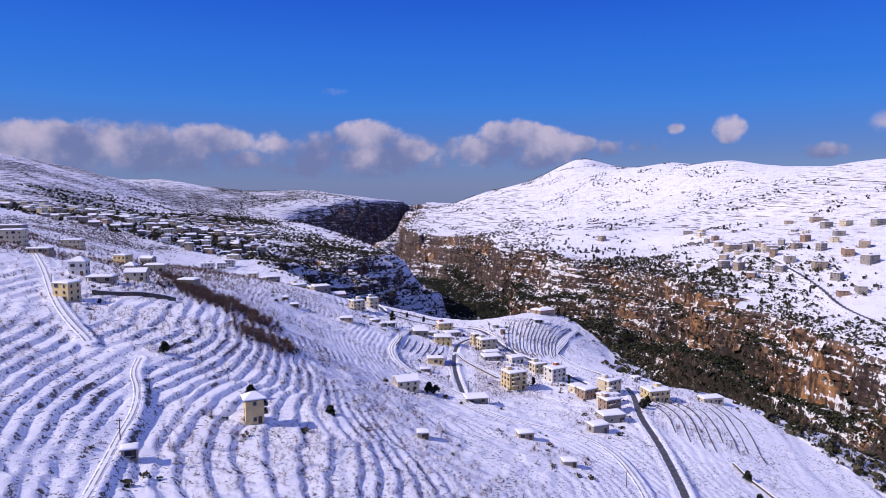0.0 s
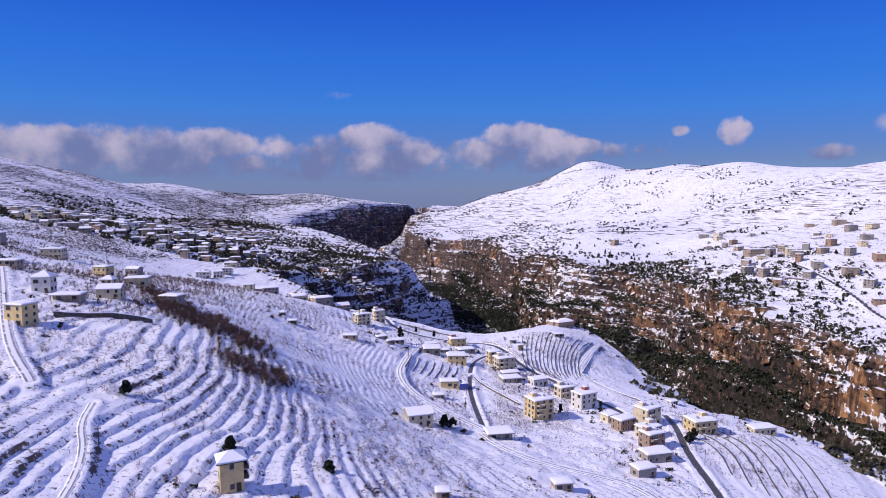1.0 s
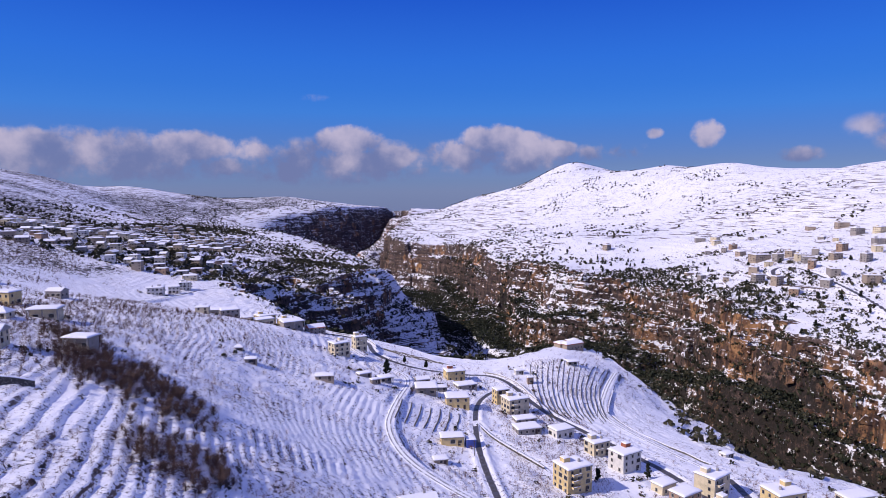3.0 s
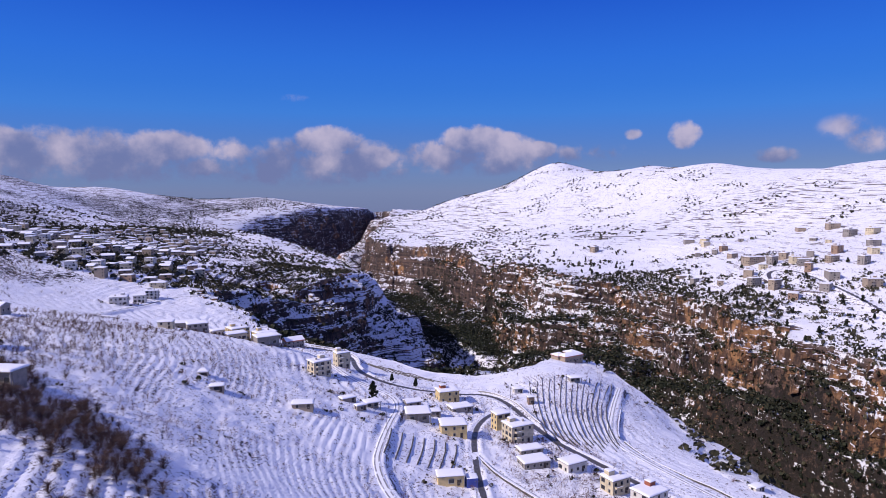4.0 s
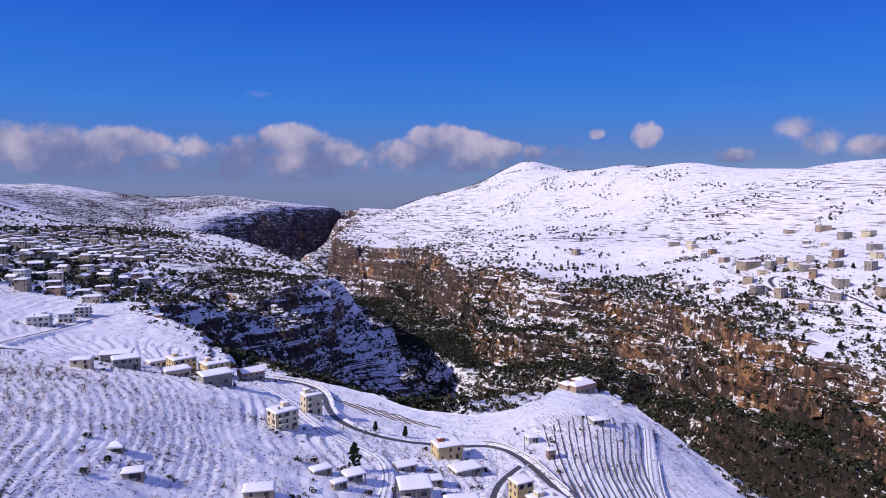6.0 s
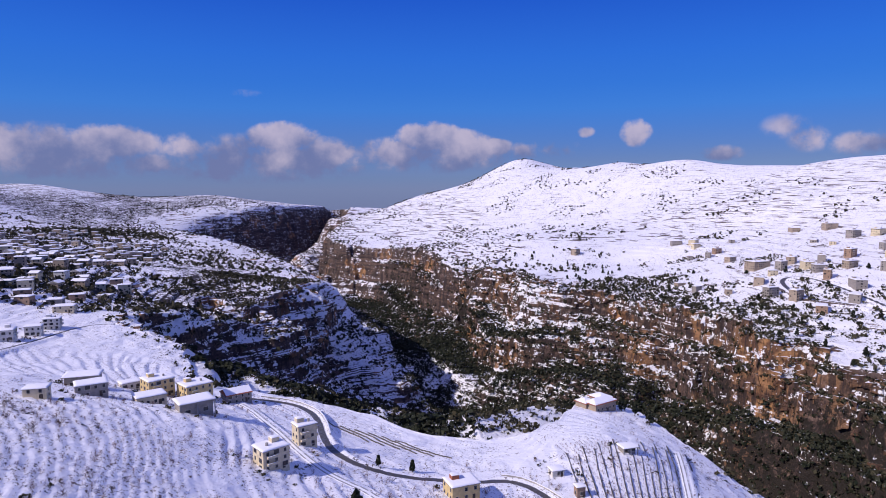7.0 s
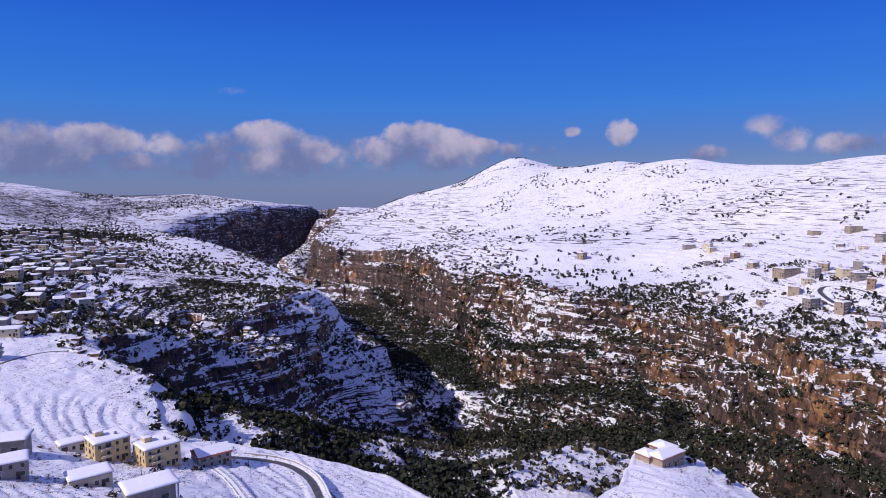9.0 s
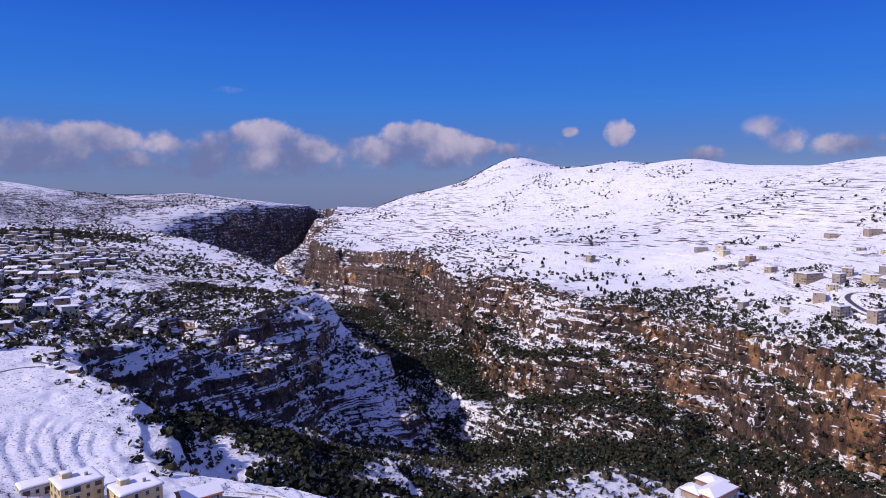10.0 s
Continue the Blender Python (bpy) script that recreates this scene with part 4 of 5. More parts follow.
def window(parent, at, turn, big=False, framed=True):
    if framed:
        f = part("window", BIG_FRAME if big else WIN_FRAME, parent, at, turn)
        part("pane", BIG_PANE if big else WIN_PANE, f, label="dark window glass")
    else:
        part("window", BIG_PANE if big else WIN_PANE, parent, at, turn, "dark window")


def faces_of(w, d):
    """The four walls: middle, turn and length."""
    return [((0, -d / 2), 0.0, w), ((w / 2, 0), math.pi / 2, d), ((0, d / 2), math.pi, w), ((-w / 2, 0), -math.pi / 2, d)]


def window_rows(base, w, d, h, storeys, rng, framed=True, walls=(0, 1, 3), skip=0.12):
    skip = skip if framed else 0.45
    lift = h / storeys
    for k, (mid, turn, length) in enumerate(faces_of(w, d)):
        if k not in walls:
            continue
        n = max(1, int(length / 2.6))
        for s in range(storeys):
            for i in range(n):
                if rng.random() < skip:
                    continue
                off = (i - (n - 1) / 2) * length / n
                x, y = mid[0] + off * math.cos(turn), mid[1] + off * math.sin(turn)
                window(base, (x, y, s * lift + min(0.9, lift * 0.33)), turn, rng.random() < 0.18 and length / n > 2.6, framed)


def balcony(base, mid, turn, length, z, mat):
    b = part("balcony", boxes("balcony_slab", [(-length / 2, -1.2, 0, length / 2, 0.02, 0.14)], CONCRETE), base, (*mid, z), turn, "concrete balcony")
    rails = [(-length / 2, -1.2, 0.14, length / 2, -1.12, 0.85), (-length / 2, -1.12, 0.14, -length / 2 + 0.08, 0, 0.85), (length / 2 - 0.08, -1.12, 0.14, length / 2, 0, 0.85)]
    part("parapet", boxes("balcony_parapet", rails, mat), b)
    part("snow_cap", snow_cap(length, 0.3, 0.16, 3), b, (0, -1.1, 0.855))


PLACED = []


def house(style, x, y, turn, w, d, h, wall="cream", label="", framed=True):
    PLACED.append((style, x, y, turn, w, d, h, wall, label, framed))


def build_house(spec, z, index):
    style, x, y, turn, w, d, h, wall, label, framed = spec
    rng = random.Random(1000 + index)
    base = tagged(new("house"), label, "house", "houses")
    base.location, base.rotation_euler = (x, y, z), (0, 0, radians(turn))
    mat = WALLS[wall]
    storeys = max(1, round(h / 2.45))
    open_walls = (0, 1, 3)
    if style == "open":
        # an unfinished storey on columns over a walled base
        part("wall", boxes("wall", [(-w / 2 + 0.5, -d / 2 + 1.4, -2.5, w / 2 - 0.5, d / 2, h)], mat, 0.03), base)
        for cx in (-w / 2 + 0.2, 0, w / 2 - 0.2):
            part("column", boxes("column", [(-0.16, -0.16, -2.5, 0.16, 0.16, h)], CONCRETE), base, (cx, -d / 2 + 0.25, 0), 0, "concrete column")
        window(base, (-w / 4, -d / 2 + 1.4, 0.8), 0, True)
        window(base, (w / 4, -d / 2 + 1.4, 0.8), 0, True)
    else:
        part("wall", boxes("wall", [(-w / 2, -d / 2, -3.0, w / 2, d / 2, h)], mat, 0.04), base)
        window_rows(base, w, d, h, storeys, rng, framed, open_walls)
    if framed and style != "open":
        part("door", DOOR, base, (w * 0.28, -d / 2 - 0.03, 0), 0, "dark timber door")
    roof_mat = TILE if style in ("tiled", "villa") else CONCRETE
    if style in ("flat", "open", "block", "villa"):
        o = 0.35
        part("roof", boxes("roof", [(-w / 2 - o, -d / 2 - o, h + 0.003, w / 2 + o, d / 2 + o, h + 0.22)], CONCRETE, 0.03), base, label="concrete roof slab")
        part("snow_cap", snow_cap(w + 2 * o - 0.06, d + 2 * o - 0.06, 0.5, index), base, (0, 0, h + 0.226), label="thick pillow of fresh snow")
        if style in ("block", "villa") and min(w, d) > 5:
            sx, sy = rng.choice((-1, 1)) * w * 0.2, d * 0.18
            box = part("stair_head", boxes("stair_head", [(-1.3, -1.2, 0, 1.3, 1.2, 1.9)], TILE if style == "villa" else mat, 0.03), base, (sx, sy, h + 0.23), 0, "stair housing on the roof")
            part("snow_cap", snow_cap(2.8, 2.6, 0.35, index + 1), box, (0, 0, 1.905))
            if style == "block":
                tank = bmesh.new()
                bmesh.ops.create_cone(tank, cap_ends=True, segments=12, radius1=0.5, radius2=0.5, depth=1.1, matrix=Matrix.Translation((0, 0, 0.55)))
                tm = bpy.data.meshes.new("water_tank")
                tank.to_mesh(tm)
                tank.free()
                tm.materials.append(CONCRETE)
                part("water_tank", tm, base, (-sx, -sy * 0.6, h + 0.5), 0, "round water tank in the snow")
        if style == "block" and storeys >= 2:
            for s in range(1, storeys):
                mid, t, length = faces_of(w, d)[0]
                balcony(base, (mid[0] - w * 0.2, mid[1]), t, min(3.2, w * 0.4), s * h / storeys, mat)
                mid, t, length = faces_of(w, d)[1]
                balcony(base, (mid[0], mid[1]), t, min(3.6, d * 0.5), s * h / storeys, mat)
    elif style in ("gable", "tiled"):
        rw, rd = w + 0.8, d + 0.8
        part("roof", sloped("roof", rw, rd, rd * 0.2, roof_mat, 0.16, 0.0, h + 0.003), base, label="pitched roof under snow")
        part("snow_cap", sloped("snow_cap", rw - 0.1, rd - (0.1 if style == "gable" else 1.1), (rd - 0.1) * 0.2, SNOW, 0.3, 0.0, h + 0.17), base)
        for s in (-1, 1):
            a, b = s * w / 2, s * (w / 2 - 0.3)
            part("gable_wall", mesh_of("gable_wall", [(a, -d / 2, h), (a, d / 2, h), (a, 0, h + d * 0.2), (b, -d / 2, h), (b, d / 2, h), (b, 0, h + d * 0.2)],
                                       [(0, 2, 1), (3, 4, 5), (0, 3, 5, 2), (1, 2, 5, 4)], mat), base)
        part("chimney", boxes("chimney", [(-0.3, -0.3, 0, 0.3, 0.3, 1.5)], CONCRETE, 0.03), base, (w * 0.2, d * 0.12, h + d * 0.12))
    elif style in ("hip", "tower"):
        o = 0.7 if style == "tower" else 0.4
        part("roof", sloped("roof", w + 2 * o, d + 2 * o, 0.12 * w, TIMBER if style == "tower" else roof_mat, 0.16, (w + 2 * o) * 0.42, h + 0.003), base, label="hipped roof under snow")
        part("snow_cap", sloped("snow_cap", w + 2 * o - 0.12, d + 2 * o - 0.12, 0.3 * w, SNOW, 0.35, (w + 2 * o) * 0.42, h + 0.17), base, label="peaked cap of snow")
        if style == "tower":
            for s in range(1, storeys):
                mid, t, length = faces_of(w, d)[1]
                balcony(base, mid, t, d * 0.7, s * h / storeys, TIMBER)
    return base


# the bench village, the hillside houses and the apartments above the gorge
house("tower", -51, 170, 25, 4.8, 4.3, 6.6, "yellow", "tall narrow yellow house with a peaked snow cap on the terraces")
house("flat", -66, 132, 20, 3.0, 2.6, 1.9, "stone", "small stone field hut under snow beside a track")
house("flat", -143, 243, -15, 7.4, 5.9, 7.0, "yellow", "yellow plastered house with a thick flat cap of snow")
house("hip", -161, 284, 10, 6.7, 6.1, 6.0, "white", "pale house with a peaked snowy roof on the slope")
house("open", -147, 276, 8, 10.7, 6.4, 2.6, "stone", "long low house with columns under snow")
house("flat", -189, 379, -12, 8.1, 6.5, 5.6, "yellow", "yellow house with a flat snowy roof among bare trees")
house("gable", -140, 293, 12, 8.9, 7.2, 3.9, "cream", "cream house with wide gable under smooth snow")
house("hip", -164, 337, 0, 5.6, 5.0, 2.0, "cream", "small house with a rounded cap of snow")
house("open", -157, 351, 10, 10.6, 7.5, 4.1, "cream", "broad house with a shaded porch under snow")
house("open", -124, 313, -10, 8.8, 6.2, 3.9, "grey", "unfinished grey house on columns above the thicket")
house("gable", -199, 433, -8, 8.2, 5.8, 3.3, "grey", "low grey house with a snowy pitched roof")
house("block", -226, 615, 15, 11.8, 9.4, 6.0, "white", "white apartment house beside the bend of the road")
house("flat", -219, 634, 15, 8.5, 6.8, 5.5, "white", "white apartment house beside the bend of the road")
house("block", -217, 652, 15, 9.1, 7.2, 6.4, "white", "white apartment house beside the bend of the road")
house("flat", -226, 690, 10, 12.5, 9.0, 4.2, "cream", "cream house at the edge of the old village")
house("flat", -138, 465, 8, 7.0, 4.9, 3.7, "cream", "pale square house on the crest of the orchard")
house("open", -146, 519, 10, 13.7, 8.2, 4.7, "grey", "long grey house with open columns under snow")
house("block", -121, 533, 38, 11.1, 10.0, 7.4, "yellow", "yellow four-storey apartment house with snowy balconies")
house("block", -105, 532, 38, 11.8, 10.4, 7.4, "yellow", "yellow four-storey apartment house with snowy balconies")
house("flat", -111, 491, 30, 10.5, 7.3, 3.4, "cream", "low cream house with a flat snowy roof")
house("open", -92, 480, 30, 12.6, 8.8, 4.8, "grey", "grey unfinished house with an open storey under snow")
house("flat", -134, 537, 35, 8.2, 5.7, 2.8, "white", "small white house beside the apartments")
house("tiled", -89, 540, 30, 11.3, 9.0, 4.0, "grey", "grey house with red tiles showing at the edge of the snow")
house("flat", -130, 487, 25, 10.5, 7.4, 4.5, "grey", "plain grey rendered house on the bench")
house("block", -60, 444, 35, 8.9, 7.2, 6.8, "cream", "cream three-storey house with a snowy flat roof")
house("block", -52, 470, 30, 7.1, 5.7, 7.8, "cream", "slim four-storey house inside the bend of the road")
house("open", -33, 403, 25, 6.2, 5.0, 2.6, "stone", "roofless-looking stone house with open columns")
house("flat", -43, 403, 30, 6.1, 3.7, 1.8, "stone", "low stone shed under a sheet of snow")
house("flat", -37, 394, 30, 4.2, 2.5, 2.0, "stone", "low stone shed under a sheet of snow")
house("flat", -57, 377, 5, 7.6, 4.6, 1.9, "stone", "low stone shed under a sheet of snow")
house("gable", -16, 425, 20, 6.7, 4.7, 2.1, "stone", "low stone barn with a snowy pitched roof")
house("open", -14, 404, 5, 10.1, 9.1, 3.8, "grey", "wide low house with an open front under snow")
house("flat", -7, 416, 5, 6.1, 4.3, 2.2, "grey", "low grey outbuilding under snow")
house("villa", 1, 445, 15, 9.8, 7.9, 5.2, "yellow", "yellow villa with a red stair turret in the snow")
house("flat", 6, 431, 20, 10.4, 6.7, 2.1, "grey", "low flat-roofed house under deep snow")
house("flat", 0, 393, 5, 10.3, 8.3, 5.1, "yellow", "yellow two-storey house with a flat snowy roof")
house("block", 27, 397, 22, 10.2, 8.2, 7.2, "cream", "cream three-storey apartment house above the road")
house("flat", 22, 411, 22, 6.5, 5.2, 7.2, "yellow", "narrow yellow three-storey house beside the road")
house("flat", -4, 350, 5, 8.9, 5.3, 3.2, "yellow", "low yellow house beside a blue painted annex")
house("flat", -9, 329, 10, 5.0, 3.4, 1.5, "stone", "half-buried shed in the snowy field")
house("flat", 38, 460, 10, 4.6, 3.8, 2.3, "white", "small white shed at the bend of the road")
house("flat", 42, 446, 10, 3.1, 2.5, 3.6, "brown", "small brown tower-like shed by the vineyard")
house("flat", 28, 368, 15, 10.4, 6.8, 2.4, "grey", "low grey house sunk in snow")
house("flat", 29, 381, 15, 9.4, 5.0, 1.6, "grey", "low grey house sunk in snow")
house("flat", 42, 366, 25, 8.6, 6.0, 3.5, "white", "white house with a stepped snowy roof")
house("block", 53, 351, 25, 7.9, 6.3, 5.2, "cream", "cream two-storey house with balconies")
house("villa", 60, 338, 30, 9.4, 7.5, 7.0, "white", "pale three-storey house with a red roof turret")
house("block", 36, 319, 25, 10.0, 8.5, 8.7, "yellow", "yellow four-storey apartment house standing alone in the orchard")
house("block", 84, 318, 35, 9.4, 7.6, 7.6, "cream", "cream three-storey apartment house with dark windows")
house("flat", 68, 320, 30, 7.0, 5.0, 3.3, "cream", "low cream house among snowy roofs")
house("flat", 71, 309, 30, 8.4, 6.0, 4.7, "brown", "brown stone house with a snowy flat roof")
house("block", 79, 300, 30, 9.0, 6.6, 4.8, "cream", "cream two-storey house with balconies")
house("block", 105, 311, 15, 11.1, 8.4, 5.6, "yellow", "yellow two-storey house with wide terraces at the rim")
house("flat", 137, 322, 12, 11.4, 5.7, 2.9, "cream", "long low cream house alone on the snowfield")
house("flat", 112, 366, 25, 5.1, 3.1, 1.8, "white", "small low shed below the road")
house("gable", -16, 275, 18, 9.4, 8.4, 4.3, "cream", "gabled cream house with a broad snowy roof by the track")
house("open", 15, 279, 10, 10.5, 7.0, 3.0, "grey", "low grey house with an open side at the junction")
house("flat", -6, 197, 5, 3.5, 2.8, 2.1, "stone", "small field hut under snow on a terrace")
house("flat", 30, 227, 10, 5.6, 4.0, 2.4, "stone", "small field hut under snow on a terrace")
house("flat", 41, 201, 5, 4.5, 3.1, 1.9, "stone", "small field hut under snow on a terrace")
house("block", 76, 286, 25, 8.0, 6.2, 6.6, "brown", "brown three-storey house in the roadside row")
house("flat", 73, 272, 15, 10.5, 6.4, 3.4, "grey", "low grey house in the roadside row")
house("flat", 63, 254, 20, 7.3, 5.1, 3.2, "grey", "low grey house beside the lane")
house("open", 71, 474, 10, 6.5, 5.0, 2.6, "grey", "small open kiosk under snow on the spur")
house("flat", -86, 370, 10, 4.7, 3.3, 2.0, "stone", "stone hut under snow in the orchard")
house("hip", -94, 381, 5, 3.2, 2.8, 1.5, "stone", "round-topped hut under snow in the orchard")
house("flat", -257, 385, 15, 12.8, 9.0, 8.4, "cream", "tall cream house high on the slope")
house("open", -310, 465, 10, 16.0, 9.0, 6.5, "grey", "wide grey house high on the slope")
house("flat", -262, 455, 10, 13.0, 9.0, 5.8, "cream", "cream house among bare trees on the slope")
house("flat", -210, 335, 5, 11.2, 5.6, 2.4, "stone", "low stone house beside the hill road")
# the village on the eastern plateau
EAST_HOUSES = [(414, 920, 24, 9), (418, 884, 12, 9.5), (432, 862, 15, 7.7), (428, 838, 13, 7.4), (417, 812, 10, 8.5), (372, 852, 15, 7.9), (350, 800, 12.7, 9), (356, 772, 11.7, 9.5), (416, 772, 16, 7),
               (398, 868, 9, 5.4), (392, 745, 14, 6), (355, 738, 14, 5), (329, 934, 11, 3), (331, 900, 9.6, 4.4), (339, 852, 8.9, 5), (443, 1169, 16, 6.5), (458, 1145, 16, 5.6), (434, 1061, 11, 7)]
EAST_HOUSES2 = [(451, 1069, 11, 7), (427, 996, 13, 6), (507, 1126, 10.6, 4.7), (614, 1064, 18, 8), (549, 1008, 12.7, 3.5), (543, 967, 12, 4), (582, 981, 15.7, 9), (491, 874, 12.4, 9), (593, 1109, 18, 5.5),
                (410, 1064, 7, 5.8), (297, 1205, 14, 9), (179, 1240, 12.7, 4), (448, 1120, 12, 5.5), (479, 721, 18, 9), (479, 762, 16, 8), (428, 730, 15, 8), (424, 690, 15, 7), (516, 789, 18, 8)]
EAST_HOUSES3 = [(616, 914, 18, 9), (600, 962, 17, 8), (418, 640, 13, 6.5), (400, 640, 10.5, 5), (445, 905, 14, 8), (462, 880, 12, 8), (455, 830, 13, 7), (470, 800, 12, 9), (510, 840, 13, 7), (540, 880, 14, 7),
                (395, 905, 12, 7), (480, 940, 13, 6), (520, 930, 12, 7), (560, 850, 15, 8), (440, 950, 11, 5), (640, 1000, 16, 7), (470, 1010, 11, 5), (380, 1180, 10, 4)]
for k, (hx, hy, hw, hh) in enumerate(EAST_HOUSES + EAST_HOUSES2 + EAST_HOUSES3[:10]):
    tint = ("stone", "grey", "cream", "grey", "brown", "stone", "grey")[k % 7]
    look_word = {"cream": "cream plastered", "stone": "pale stone", "white": "whitish rendered", "grey": "grey concrete", "brown": "brown stone"}[tint]
    house("block" if hh > 6.5 else "flat", hx, hy, 12 + 31 * (k % 3) - 20 * (k % 2), hw * 0.95, hw * 0.62, hh, tint, f"{look_word} plateau house with a flat snowy roof", False)

H_X, H_Y = np.array([s[1] for s in PLACED], float), np.array([s[2] for s in PLACED], float)
H_Z = land(H_X, H_Y)[0]
for k, spec in enumerate(PLACED):
    build_house(spec, float(H_Z[k]) - 0.1, k)
annex = tagged(new("annex"), "small blue painted annex beside a yellow house", "shed")
annex.location, annex.rotation_euler = (3.2, 349.6, float(land(np.array([3.2]), np.array([349.6]))[0][0])), (0, 0, radians(5))
part("wall", boxes("wall", [(-1.9, -2.0, -2, 1.9, 2.0, 3.0)], BLUE, 0.03), annex, label="bright blue painted wall")
part("snow_cap", snow_cap(3.9, 4.1, 0.3, 2), annex, (0, 0, 3.005))

hall = tagged(new("hall"), "stone hall with red tiles under a broad snowy roof", "hall")
hall.location, hall.rotation_euler = (88, 546, float(land(np.array([88.0]), np.array([546.0]))[0][0]) - 0.5), (0, 0, radians(28))
for wing_x, wing_y, wing_w, wing_d, wing_h in ((-1, 0, 15, 7.5, 4.6), (5.5, 5.5, 7.5, 9.0, 4.2), (-6.5, 5.0, 6.5, 7.0, 4.2)):
    wing = part("wing", boxes("wall", [(-wing_w / 2, -wing_d / 2, -4, wing_w / 2, wing_d / 2, wing_h)], WALLS["stone"], 0.04), hall, (wing_x, wing_y, 0))
    part("roof", sloped("roof", wing_w + 1.2, wing_d + 1.2, 1.5, TILE, 0.18, wing_d * 0.45, wing_h + 0.003), wing, label="red tiled hipped roof")
    part("snow_cap", sloped("snow_cap", wing_w + 0.7, wing_d + 0.5, 1.5, SNOW, 0.42, wing_d * 0.42, wing_h + 0.16), wing, label="snow sliding off the tiles")
for k in range(5):
    window(hall, (-6.5 + 2.8 * k, -3.75, 1.5), 0)
part("door", DOOR, hall, (0.4, -3.78, 0), 0, "dark timber door")

# ---- the old village on the western plateau ----
def village_kinds():
    kinds = []
    rng = random.Random(5)
    for k in range(9):
        w, d, h = rng.uniform(7, 11), rng.uniform(6, 8.5), rng.choice((3.2, 4.5, 5.5, 6.5, 7.5))
        tint = ("stone", "cream", "grey", "white", "stone", "brown", "stone", "cream", "grey")[k]
        word = {"cream": "cream plastered", "stone": "pale stone", "white": "whitish rendered", "grey": "grey rendered", "brown": "brown stone"}[tint]
        kinds.append((w, d, h, tint, f"{word} village house under a white snow roof", "gable" if k in (1, 4, 6) else "flat"))
    return kinds


def spread_places(count, box, gap, keep, seed):
    """Scattered places at least gap apart where keep allows them."""
    rng = np.random.RandomState(seed)
    pts = np.c_[rng.uniform(box[0], box[2], count * 12), rng.uniform(box[1], box[3], count * 12), rng.uniform(0, 1, count * 12)]
    pts = pts[keep(pts[:, 0], pts[:, 1]) > pts[:, 2]]
    cells, out = {}, []
    for x, y, _ in pts:
        c = (int(x // gap), int(y // gap))
        near = [q for i in (-1, 0, 1) for j in (-1, 0, 1) for q in cells.get((c[0] + i, c[1] + j), ())]
        if all((x - a) ** 2 + (y - b) ** 2 > gap * gap for a, b in near):
            cells.setdefault(c, []).append((x, y))
            out.append((x, y))
        if len(out) >= count:
            break
    return np.array(out)


def village_keep(x, y):
    _, inside, _, _, d_rim = land(x, y, False)
    return np.where(inside | (d_rim < 14), 0, 1.0) * (0.15 + 0.85 * smooth(fbm(x, y, 120, 2, 81), -0.35, 0.15)) * smooth(x + 0.24 * (y - 650), -175, -215)


VILLAGE = spread_places(330, (-560, 690, -150, 1500), 15.0, village_keep, 9)
VILLAGE = np.array([p for p in VILLAGE if np.min(np.hypot(H_X - p[0], H_Y - p[1])) > 14])
VILLAGE = VILLAGE[np.argsort(VILLAGE[:, 1])]
V_Z = land(VILLAGE[:, 0], VILLAGE[:, 1])[0]
KINDS = village_kinds()
MODELS, FAR_HOMES = {}, []
for k, ((vx, vy), vz) in enumerate(zip(VILLAGE, V_Z)):
    kind = k % len(KINDS)
    at = pose(vx, vy, vz - 0.1, 0, 0, 8 + 14 * math.sin(k * 2.3) + (90 if k % 4 == 0 else 0))
    if kind not in MODELS:
        w, d, h, tint, label, style = KINDS[kind]
        MODELS[kind] = build_house((style, vx, vy, 0, w, d, h, tint, label, False), vz - 0.1, 500 + kind)
        MODELS[kind].matrix_basis = at
    elif k < 165:
        copy_thing(MODELS[kind], at)
    else:
        FAR_HOMES.append((at, KINDS[kind]))


def far_homes(name, pick, mat, label):
    """The farthest homes, too small to tell apart, joined."""
    b = bmesh.new()
    for at, (w, d, h, *_) in FAR_HOMES:
        for x0, y0, z0, x1, y1, z1 in pick(w, d, h):
            m = at @ Matrix.Translation(((x0 + x1) / 2, (y0 + y1) / 2, (z0 + z1) / 2)) @ Matrix.Diagonal((x1 - x0, y1 - y0, z1 - z0, 1))
            bmesh.ops.create_cube(b, size=1, matrix=m)
    me = bpy.data.meshes.new(name)
    b.to_mesh(me)
    b.free()
    me.materials.append(mat)
    tagged(new(name, me), label, "houses", kind="stuff")


far_homes("far_house_walls", lambda w, d, h: [(-w / 2, -d / 2, -3, w / 2, d / 2, h)], WALLS["stone"], "walls of far stone houses on the plateau")
far_homes("far_house_roofs", lambda w, d, h: [(-w / 2 - 0.3, -d / 2 - 0.3, h, w / 2 + 0.3, d / 2 + 0.3, h + 0.6)], SNOW, "white snow on far village roofs")
far_homes("far_house_windows", lambda w, d, h: [(s * w / 4 - 0.6, -d / 2 - 0.06, z, s * w / 4 + 0.6, -d / 2 + 0.1, z + 1.3) for s in (-1, 1) for z in ((1, 3.6) if h > 5 else (1,))], GLASS, "dark windows of far village houses")

